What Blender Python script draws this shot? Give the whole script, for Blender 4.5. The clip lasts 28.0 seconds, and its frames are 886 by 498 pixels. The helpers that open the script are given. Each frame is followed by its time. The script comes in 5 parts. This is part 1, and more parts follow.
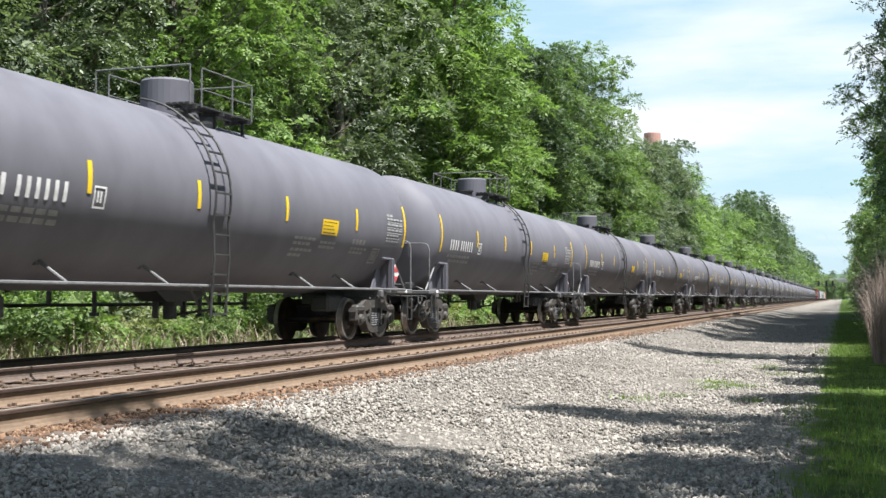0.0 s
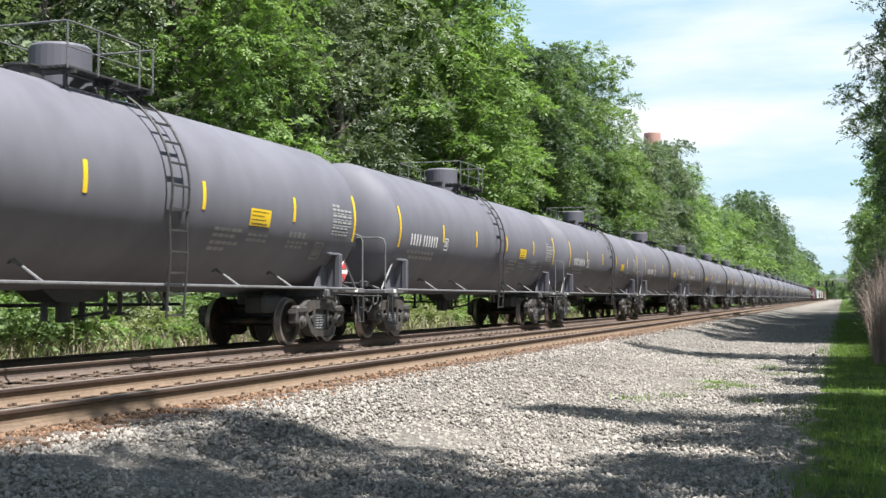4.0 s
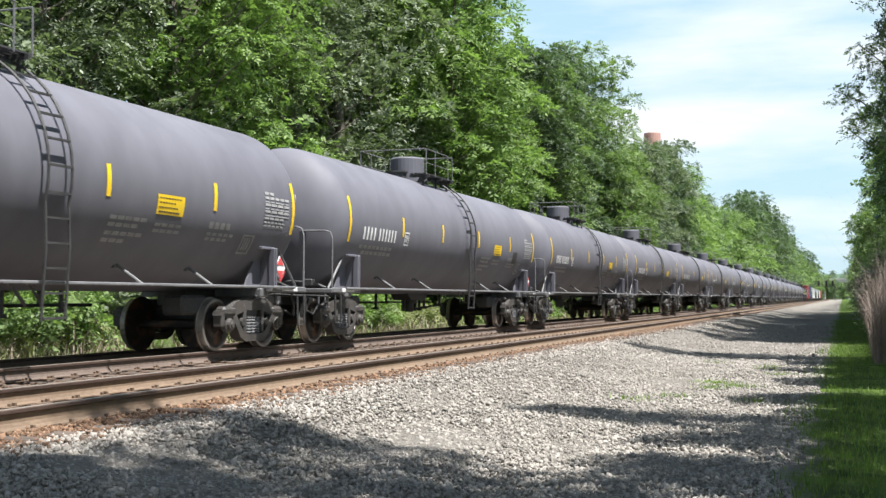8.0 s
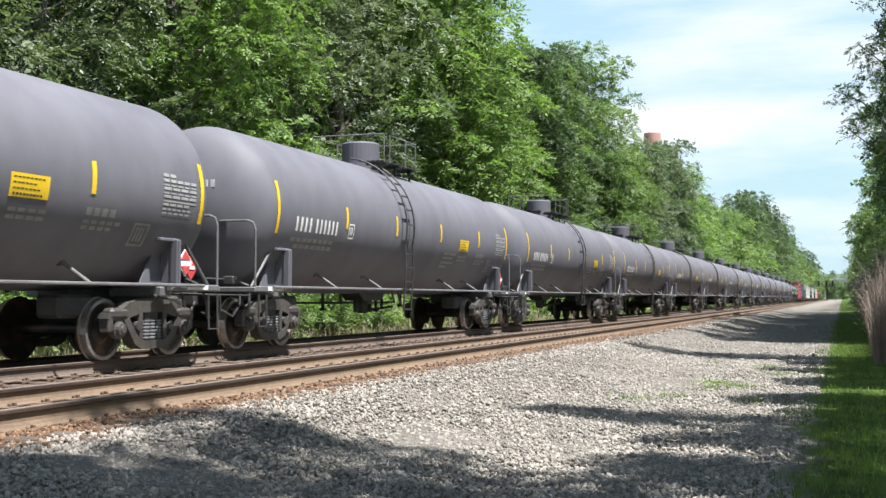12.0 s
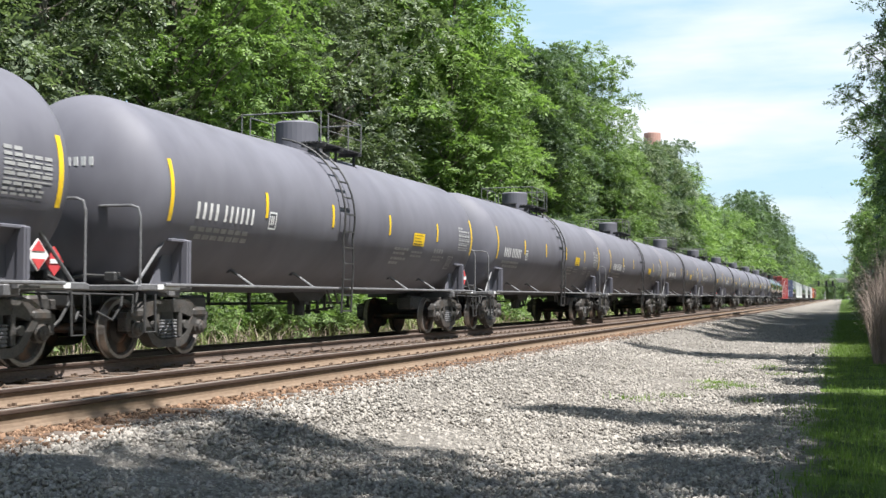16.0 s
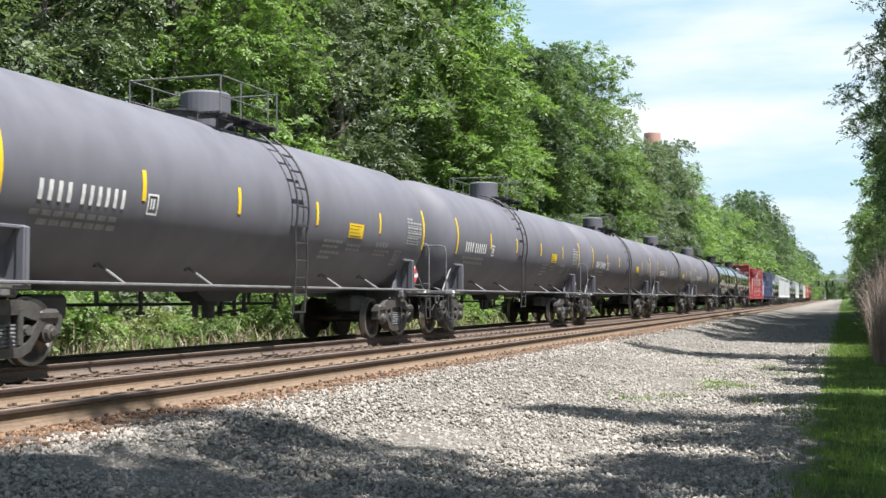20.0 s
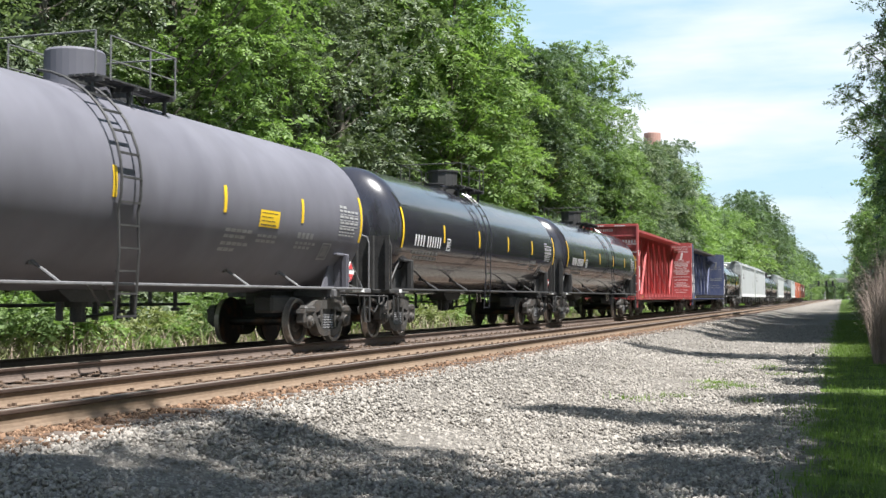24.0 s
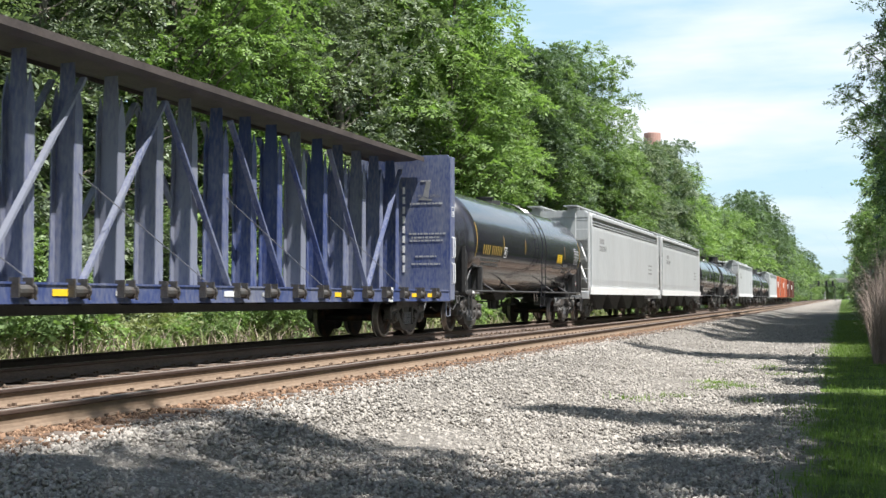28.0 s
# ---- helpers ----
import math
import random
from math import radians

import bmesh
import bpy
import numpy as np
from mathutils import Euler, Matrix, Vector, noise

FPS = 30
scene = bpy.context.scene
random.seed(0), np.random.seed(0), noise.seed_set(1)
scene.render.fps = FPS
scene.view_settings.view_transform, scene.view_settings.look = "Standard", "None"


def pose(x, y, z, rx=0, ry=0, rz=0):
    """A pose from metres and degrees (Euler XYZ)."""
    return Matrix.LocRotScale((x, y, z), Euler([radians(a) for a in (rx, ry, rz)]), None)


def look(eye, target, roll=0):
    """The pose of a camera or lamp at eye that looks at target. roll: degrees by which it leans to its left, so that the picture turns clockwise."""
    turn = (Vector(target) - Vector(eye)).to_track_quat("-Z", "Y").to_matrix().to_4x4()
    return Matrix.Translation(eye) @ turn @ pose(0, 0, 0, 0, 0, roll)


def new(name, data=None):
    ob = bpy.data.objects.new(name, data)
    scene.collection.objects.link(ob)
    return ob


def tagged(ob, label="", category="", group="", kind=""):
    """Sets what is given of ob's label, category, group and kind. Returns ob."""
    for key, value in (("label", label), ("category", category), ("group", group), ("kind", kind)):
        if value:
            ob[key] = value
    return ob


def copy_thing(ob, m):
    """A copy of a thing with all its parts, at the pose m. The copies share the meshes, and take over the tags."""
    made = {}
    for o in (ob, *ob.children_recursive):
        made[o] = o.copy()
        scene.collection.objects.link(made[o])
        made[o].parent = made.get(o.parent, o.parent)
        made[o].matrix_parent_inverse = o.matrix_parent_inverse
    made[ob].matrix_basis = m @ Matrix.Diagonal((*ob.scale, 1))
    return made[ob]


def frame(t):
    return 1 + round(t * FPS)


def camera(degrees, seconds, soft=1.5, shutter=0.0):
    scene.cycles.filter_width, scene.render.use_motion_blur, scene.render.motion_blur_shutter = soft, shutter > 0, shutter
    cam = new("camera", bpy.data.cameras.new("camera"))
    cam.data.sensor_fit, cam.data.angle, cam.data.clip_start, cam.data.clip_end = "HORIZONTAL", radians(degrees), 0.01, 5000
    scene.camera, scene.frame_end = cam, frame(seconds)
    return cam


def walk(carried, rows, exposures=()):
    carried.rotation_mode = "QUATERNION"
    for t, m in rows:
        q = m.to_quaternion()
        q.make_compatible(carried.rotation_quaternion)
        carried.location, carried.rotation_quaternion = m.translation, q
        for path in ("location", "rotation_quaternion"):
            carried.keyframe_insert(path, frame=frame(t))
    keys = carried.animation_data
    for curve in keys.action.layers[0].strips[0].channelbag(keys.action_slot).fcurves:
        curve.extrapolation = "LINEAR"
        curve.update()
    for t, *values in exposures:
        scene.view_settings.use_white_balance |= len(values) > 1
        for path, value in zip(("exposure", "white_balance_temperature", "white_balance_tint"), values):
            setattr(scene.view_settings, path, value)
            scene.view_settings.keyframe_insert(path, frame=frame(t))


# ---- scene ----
# World: +Y runs along the track away from the camera, +X towards the path. z = 0 is the gravel path.
RAIL = 0.55                    # top of the rails
EYE = RAIL + 0.917             # camera height
NEAR_TRACK, FAR_TRACK = -7.30, -11.12
LONG = 17.80                   # tank car over the couplers

cam = camera(41.46, 28.0, soft=1.45, shutter=0.05)
walk(cam, [(0.0, pose(0, 0, EYE, 92.406, 0, 18.81)), (28.0, pose(0, 0, EYE, 92.406, 0, 18.81))],
     exposures=[(0.0, 1.22), (28.0, 1.22)])

# the train's way, metres at seconds
TRAVEL = [(0.0, 0.0), (3.0, 55.62), (6.0, 111.2), (9.0, 166.8), (12.0, 222.7), (15.0, 278.75), (18.0, 334.9), (21.0, 391.3), (24.0, 447.6), (28.0, 522.6)]


def travel(t):
    for (t0, s0), (t1, s1) in zip(TRAVEL, TRAVEL[1:]):
        if t <= t1:
            return s0 + (s1 - s0) * (t - t0) / (t1 - t0)
    return TRAVEL[-1][1]


# ---- light ----
SUN_ELEVATION, SUN_SIDE = 68.0, -20.0      # degrees up; degrees from +X towards +Y
world = bpy.data.worlds.new("sky")
scene.world = world
world.use_nodes = True
wn, wl = world.node_tree.nodes, world.node_tree.links
wn.clear()
sky = wn.new("ShaderNodeTexSky")
sky.sky_type, sky.sun_disc = "NISHITA", False
sky.sun_elevation, sky.sun_rotation = radians(SUN_ELEVATION), radians(90 - SUN_SIDE)
sky.air_density, sky.dust_density, sky.ozone_density = 1.3, 0.5, 1.2
wc = wn.new("ShaderNodeTexCoord")
wm = wn.new("ShaderNodeMapping")
wm.inputs["Scale"].default_value, wm.inputs["Location"].default_value = (1.0, 1.0, 5.5), (0.35, 0.2, 0.9)
wm.inputs["Rotation"].default_value = (0.0, radians(8), 0.0)
cloud = wn.new("ShaderNodeTexNoise")
cloud.inputs["Scale"].default_value, cloud.inputs["Detail"].default_value = 2.6, 8.0
cloud.inputs["Roughness"].default_value = 0.52
ramp = wn.new("ShaderNodeValToRGB")
ramp.color_ramp.elements[0].position, ramp.color_ramp.elements[1].position = 0.42, 0.66
# pale and hazy near the horizon, clearer and bluer overhead
height = wn.new("ShaderNodeSeparateXYZ")
overhead = wn.new("ShaderNodeMapRange")
overhead.interpolation_type = "SMOOTHSTEP"
for key, value in (("From Min", 0.22), ("From Max", 0.62), ("To Min", 1.0), ("To Max", 0.12)):
    overhead.inputs[key].default_value = value
wl.new(wc.outputs["Generated"], height.inputs[0])
wl.new(height.outputs["Z"], overhead.inputs["Value"])
thin = wn.new("ShaderNodeMath")
thin.operation = "MULTIPLY"
hazy = wn.new("ShaderNodeMath")
hazy.operation = "MULTIPLY"
hazy.inputs[1].default_value = 0.75
wx = wn.new("ShaderNodeMixRGB")
wx.inputs[2].default_value = (8.9, 9.1, 9.4, 1)
wb = wn.new("ShaderNodeBackground")
wb.inputs["Strength"].default_value = 0.055
wo = wn.new("ShaderNodeOutputWorld")
wl.new(wc.outputs["Generated"], wm.inputs["Vector"])
wl.new(wm.outputs["Vector"], cloud.inputs["Vector"])
wl.new(cloud.outputs["Fac"], ramp.inputs["Fac"])
wl.new(ramp.outputs["Color"], thin.inputs[0])
wl.new(overhead.outputs["Result"], thin.inputs[1])
wl.new(overhead.outputs["Result"], hazy.inputs[0])
wl.new(thin.outputs[0], wx.inputs[0])
haze = wn.new("ShaderNodeMixRGB")
haze.inputs[2].default_value = (5.0, 7.3, 8.9, 1)
wl.new(hazy.outputs[0], haze.inputs[0])
wl.new(sky.outputs["Color"], haze.inputs[1])
wl.new(haze.outputs["Color"], wx.inputs[1])
wl.new(wx.outputs["Color"], wb.inputs["Color"])
wl.new(wb.outputs["Background"], wo.inputs["Surface"])

sun = new("sun", bpy.data.lights.new("sun", "SUN"))
sun.data.energy, sun.data.angle, sun.data.color = 5.0, radians(0.55), (1.0, 0.98, 0.95)
ce = math.cos(radians(SUN_ELEVATION))
SUNWARD = Vector((ce * math.cos(radians(SUN_SIDE)), ce * math.sin(radians(SUN_SIDE)), math.sin(radians(SUN_ELEVATION))))
sun.matrix_world = look(SUNWARD * 60, (0, 0, 0))


# ---- materials ----
def material(name, dark, light, rough=0.6, metal=0.0, scale=3.0, fine=40.0, bump=0.0, bump_scale=60.0, per_object=0.0,
             stretch=(1, 1, 1), spec=0.5, islands=0.0, stain=None, stain_scale=1.2, stain_amount=0.5, coat=0.0, through_light=0.0):
    """Two scales of variation between two colours, with optional stains, bump and change from piece to piece."""
    m = bpy.data.materials.new(name)
    m.use_nodes = True
    n, l = m.node_tree.nodes, m.node_tree.links
    b = n["Principled BSDF"]
    co = n.new("ShaderNodeTexCoord")
    mp = n.new("ShaderNodeMapping")
    mp.inputs["Scale"].default_value = stretch
    l.new(co.outputs["Object"], mp.inputs["Vector"])
    big = n.new("ShaderNodeTexNoise")
    big.inputs["Scale"].default_value, big.inputs["Detail"].default_value = scale, 4.0
    small = n.new("ShaderNodeTexNoise")
    small.inputs["Scale"].default_value, small.inputs["Detail"].default_value = fine, 3.0
    l.new(mp.outputs["Vector"], big.inputs["Vector"])
    l.new(mp.outputs["Vector"], small.inputs["Vector"])
    add = n.new("ShaderNodeMath")
    add.operation = "ADD"
    l.new(big.outputs["Fac"], add.inputs[0])
    l.new(small.outputs["Fac"], add.inputs[1])
    rng = n.new("ShaderNodeMapRange")
    rng.inputs["From Min"].default_value, rng.inputs["From Max"].default_value = 0.72, 1.28
    last = add.outputs[0]
    for amount, node, socket in ((per_object, "ShaderNodeObjectInfo", "Random"), (islands, "ShaderNodeNewGeometry", "Random Per Island")):
        if amount:
            info = n.new(node)
            mul = n.new("ShaderNodeMath")
            mul.operation = "MULTIPLY_ADD"
            mul.inputs[1].default_value, mul.inputs[2].default_value = amount, -amount / 2
            l.new(info.outputs[socket], mul.inputs[0])
            s = n.new("ShaderNodeMath")
            s.operation = "ADD"
            l.new(last, s.inputs[0])
            l.new(mul.outputs[0], s.inputs[1])
            last = s.outputs[0]
    l.new(last, rng.inputs["Value"])
    mix = n.new("ShaderNodeMixRGB")
    mix.inputs[1].default_value, mix.inputs[2].default_value = (*dark, 1), (*light, 1)
    l.new(rng.outputs["Result"], mix.inputs[0])
    colour = mix.outputs["Color"]
    if stain:
        st = n.new("ShaderNodeTexNoise")
        st.inputs["Scale"].default_value, st.inputs["Detail"].default_value = stain_scale, 6.0
        l.new(mp.outputs["Vector"], st.inputs["Vector"])
        sr = n.new("ShaderNodeMapRange")
        sr.inputs["From Min"].default_value, sr.inputs["From Max"].default_value = 0.5, 0.72
        sr.inputs["To Max"].default_value = stain_amount
        l.new(st.outputs["Fac"], sr.inputs["Value"])
        mix2 = n.new("ShaderNodeMixRGB")
        mix2.inputs[2].default_value = (*stain, 1)
        l.new(sr.outputs["Result"], mix2.inputs[0])
        l.new(colour, mix2.inputs[1])
        colour = mix2.outputs["Color"]
    l.new(colour, b.inputs["Base Color"])
    b.inputs["Roughness"].default_value, b.inputs["Metallic"].default_value = rough, metal
    b.inputs["Specular IOR Level"].default_value = spec
    b.inputs["Coat Weight"].default_value = coat
    if bump:
        bn = n.new("ShaderNodeTexNoise")
        bn.inputs["Scale"].default_value, bn.inputs["Detail"].default_value = bump_scale, 4.0
        l.new(mp.outputs["Vector"], bn.inputs["Vector"])
        bp = n.new("ShaderNodeBump")
        bp.inputs["Strength"].default_value, bp.inputs["Distance"].default_value = bump, 0.02
        l.new(bn.outputs["Fac"], bp.inputs["Height"])
        l.new(bp.outputs["Normal"], b.inputs["Normal"])
    if through_light:
        tr = n.new("ShaderNodeBsdfTranslucent")
        ms = n.new("ShaderNodeMixShader")
        ms.inputs[0].default_value = through_light
        bright = n.new("ShaderNodeMixRGB")
        bright.blend_type = "MULTIPLY"
        bright.inputs[0].default_value = 1.0
        bright.inputs[2].default_value = (1.4, 1.65, 0.8, 1)
        l.new(colour, bright.inputs[1])
        l.new(bright.outputs["Color"], tr.inputs["Color"])
        l.new(b.outputs["BSDF"], ms.inputs[1])
        l.new(tr.outputs["BSDF"], ms.inputs[2])
        l.new(ms.outputs["Shader"], n["Material Output"].inputs["Surface"])
    return m


GREY = material("grey_tank_paint", (0.112, 0.111, 0.131), (0.156, 0.155, 0.180), 0.62, scale=0.3, fine=1.6, stretch=(1, 1, 0.6),
                spec=0.28, stain=(0.088, 0.086, 0.096), stain_scale=0.6, stain_amount=0.35, bump=0.0, bump_scale=3, per_object=0.1)
BLACK = material("black_tank_paint", (0.019, 0.0185, 0.025), (0.029, 0.028, 0.036), 0.22, spec=0.62, coat=0.6, scale=0.6, fine=9, stretch=(1, 1, 0.3),
                 stain=(0.045, 0.043, 0.048), stain_scale=1.0, stain_amount=0.25, bump=0.02, bump_scale=1.5)
DARK_STEEL = material("dark_painted_steel", (0.024, 0.024, 0.025), (0.055, 0.054, 0.053), 0.6, scale=3, fine=30, bump=0.1)
FITTING = material("grey_fitting_paint", (0.10, 0.10, 0.106), (0.175, 0.175, 0.18), 0.55, scale=4, fine=30)
CAST = material("cast_steel_grimy", (0.032, 0.030, 0.029), (0.090, 0.085, 0.080), 0.55, scale=5, fine=40, bump=0.25,
                stain=(0.09, 0.055, 0.035), stain_scale=6, stain_amount=0.4)
RIM = material("bright_wheel_rim", (0.20, 0.18, 0.165), (0.36, 0.33, 0.305), 0.38, metal=0.6, scale=4, fine=30)
WHEEL = material("worn_wheel_steel", (0.014, 0.013, 0.013), (0.034, 0.028, 0.025), 0.55, metal=0.2, scale=4, fine=30, stain=(0.20, 0.095, 0.05),
                 stain_scale=3, stain_amount=0.7)
YELLOW = material("yellow_reflective_tape", (0.78, 0.50, 0.02), (0.86, 0.58, 0.03), 0.4, scale=5, fine=40)
LETTER = material("white_lettering", (0.62, 0.62, 0.62), (0.82, 0.82, 0.81), 0.6, scale=6, fine=60)
PANEL = material("stencil_grey_white", (0.28, 0.28, 0.28), (0.42, 0.42, 0.42), 0.6, scale=6, fine=60)
SCRAPE = material("pale_scrape", (0.15, 0.15, 0.165), (0.235, 0.235, 0.25), 0.6, scale=8, fine=40)
DULL_YELLOW = material("dull_yellow_print", (0.34, 0.23, 0.04), (0.46, 0.32, 0.06), 0.5, scale=5, fine=40)
FAINT = material("faded_white_lettering", (0.18, 0.18, 0.18), (0.30, 0.30, 0.30), 0.6, scale=6, fine=60)
PLACARD_RED = material("placard_red", (0.5, 0.05, 0.06), (0.62, 0.08, 0.08), 0.5, fine=50)
WHITE = material("white_plate", (0.68, 0.68, 0.67), (0.8, 0.8, 0.79), 0.5, fine=50)
RUST_RED = material("red_car_paint", (0.33, 0.058, 0.060), (0.47, 0.108, 0.108), 0.6, scale=1.2, fine=20, stretch=(1, 1, 0.3),
                    stain=(0.16, 0.05, 0.035), stain_scale=2.5, stain_amount=0.5, bump=0.05)
BLUE = material("faded_blue_car_paint", (0.034, 0.056, 0.165), (0.185, 0.195, 0.240), 0.6, per_object=0.8, scale=1.2, fine=20, stretch=(1, 1, 0.3),
                stain=(0.20, 0.21, 0.24), stain_scale=2.2, stain_amount=0.55, bump=0.05)
BLUE_TOP = material("weathered_brown_chord", (0.040, 0.031, 0.028), (0.078, 0.062, 0.056), 0.7, scale=2, fine=25, bump=0.1)
HOPPER = material("light_grey_hopper_paint", (0.40, 0.415, 0.42), (0.50, 0.515, 0.52), 0.5, scale=0.8, fine=12, stretch=(1, 1, 0.2),
                  stain=(0.30, 0.29, 0.275), stain_scale=1.6, stain_amount=0.3)
ORANGE = material("orange_boxcar_paint", (0.46, 0.13, 0.06), (0.58, 0.20, 0.11), 0.6, scale=1, fine=14, stretch=(1, 1, 0.3),
                  stain=(0.35, 0.1, 0.04), stain_amount=0.4)
BROWN = material("brown_boxcar_paint", (0.12, 0.04, 0.028), (0.18, 0.062, 0.04), 0.65, scale=1, fine=14, stretch=(1, 1, 0.3))


# ---- building helpers ----
def part(name, bm, mat, parent=None, label="", smooth=False):
    """Links a bmesh as one mesh object, under a thing or a part."""
    me = bpy.data.meshes.new(name)
    bm.to_mesh(me)
    bm.free()
    return part_of(name, me, mat, parent, label, smooth)


def part_of(name, me, mat, parent=None, label="", smooth=False):
    for m in mat if isinstance(mat, (list, tuple)) else [mat]:
        me.materials.append(m)
    if smooth:
        me.polygons.foreach_set("use_smooth", [True] * len(me.polygons))
    ob = new(name, me)
    if parent:
        ob.parent = parent
    if label:
        ob["label"] = label
    return ob


def again(ob, parent, m):
    """One more part on the same mesh, at the pose m in its parent."""
    o = new(ob.name.split(".")[0], ob.data)
    o.parent = parent
    o.matrix_basis = m
    if "label" in ob:
        o["label"] = ob["label"]
    return o


def box(bm, x, y, z, sx, sy, sz, turn=None, bevel=0.0):
    m = Matrix.Translation((x, y, z))
    if turn:
        m = m @ pose(0, 0, 0, *turn)
    made = bmesh.ops.create_cube(bm, size=1.0, matrix=m @ Matrix.Diagonal((sx, sy, sz, 1)))["verts"]
    if bevel:
        edges = list({e for v in made for e in v.link_edges})
        bmesh.ops.bevel(bm, geom=edges, offset=bevel, segments=1, affect="EDGES")
    return made


def rod(bm, p0, p1, r, seg=8, r2=None, caps=True):
    p0, p1 = Vector(p0), Vector(p1)
    d = p1 - p0
    m = Matrix.Translation((p0 + p1) / 2) @ d.to_track_quat("Z", "Y").to_matrix().to_4x4()
    bmesh.ops.create_cone(bm, cap_ends=caps, segments=seg, radius1=r, radius2=r if r2 is None else r2, depth=d.length, matrix=m)


def pipe(bm, points, r, seg=7):
    """A bent pipe through the points."""
    pts = [Vector(p) for p in points]
    rings = []
    for i, p in enumerate(pts):
        d = (pts[min(i + 1, len(pts) - 1)] - pts[max(i - 1, 0)]).normalized()
        side = d.cross(Vector((0.31, 0.2, 0.93))).normalized()
        up = side.cross(d)
        rings.append([bm.verts.new(p + r * (side * math.cos(a) + up * math.sin(a))) for a in (2 * math.pi * k / seg for k in range(seg))])
    for a, b in zip(rings, rings[1:]):
        for k in range(seg):
            bm.faces.new((a[k], a[(k + 1) % seg], b[(k + 1) % seg], b[k]))
    bm.faces.new(rings[0][::-1])
    bm.faces.new(rings[-1])


def lathe(bm, profile, axis="y", seg=32, at=(0, 0, 0)):
    """Turns (along, radius) pairs about an axis."""
    at = Vector(at)
    rings = []
    for h, r in profile:
        ring = []
        for k in range(seg):
            a = 2 * math.pi * k / seg
            c, s = r * math.cos(a), r * math.sin(a)
            ring.append(bm.verts.new(at + Vector({"y": (c, h, s), "x": (h, c, s), "z": (c, s, h)}[axis])))
        rings.append(ring)
    for a, b in zip(rings, rings[1:]):
        for k in range(seg):
            bm.faces.new((a[k], a[(k + 1) % seg], b[(k + 1) % seg], b[k]))
    bm.faces.new(rings[0])
    bm.faces.new(rings[-1])
    bmesh.ops.recalc_face_normals(bm, faces=bm.faces)


def slab(bm, outline, axis, at, thick):
    """An outline in the plane across an axis, made thick. Outline pairs are (y, z) for axis x, (x, z) for y, (x, y) for z."""
    def place(p, q, h):
        return {"x": (h, p, q), "y": (p, h, q), "z": (p, q, h)}[axis]
    a = [bm.verts.new(place(p, q, at - thick / 2)) for p, q in outline]
    b = [bm.verts.new(place(p, q, at + thick / 2)) for p, q in outline]
    made = [bm.faces.new(a), bm.faces.new(b[::-1])]
    n = len(a)
    for i in range(n):
        made.append(bm.faces.new((a[i], b[i], b[(i + 1) % n], a[(i + 1) % n])))
    bmesh.ops.recalc_face_normals(bm, faces=made)


def on_tank(radius, axis_z, y, z, proud=0.006):
    """A place on the near side of a tank shell at length y and height z."""
    dz = z - axis_z
    r = radius + proud
    return Vector((math.sqrt(max(r * r - dz * dz, 0.0)), y, axis_z + dz))


def decal(bm, radius, axis_z, y0, y1, z0, z1, proud=0.006, rows=6):
    """A thin plate that follows the tank's curve."""
    grid = []
    for i in range(rows + 1):
        z = z0 + (z1 - z0) * i / rows
        grid.append((bm.verts.new(on_tank(radius, axis_z, y0, z, proud)), bm.verts.new(on_tank(radius, axis_z, y1, z, proud))))
    for (a, b), (c, d) in zip(grid, grid[1:]):
        bm.faces.new((a, b, d, c))


def glyph_bars(bm, radius, axis_z, y, z, count, height, width, gap, proud=0.006):
    """A row of plain bars, one for each character."""
    for i in range(count):
        decal(bm, radius, axis_z, y, y + width, z - height / 2, z + height / 2, proud, rows=2)
        y += width + gap
    return y


def letters(name, words, size, m, mat, parent):
    """Words in the built-in font, as a flat mesh on its thing."""
    cu = bpy.data.curves.new(name, "FONT")
    cu.body, cu.size, cu.align_x, cu.align_y = words, size, "CENTER", "CENTER"
    tmp = new(name + "_tmp", cu)
    me = bpy.data.meshes.new_from_object(tmp.evaluated_get(bpy.context.evaluated_depsgraph_get()))
    bpy.data.objects.remove(tmp)
    bpy.data.curves.remove(cu)
    me.transform(m)
    return part_of(name, me, mat, parent)


# ---- rolling gear ----
WHEEL_R = 0.457


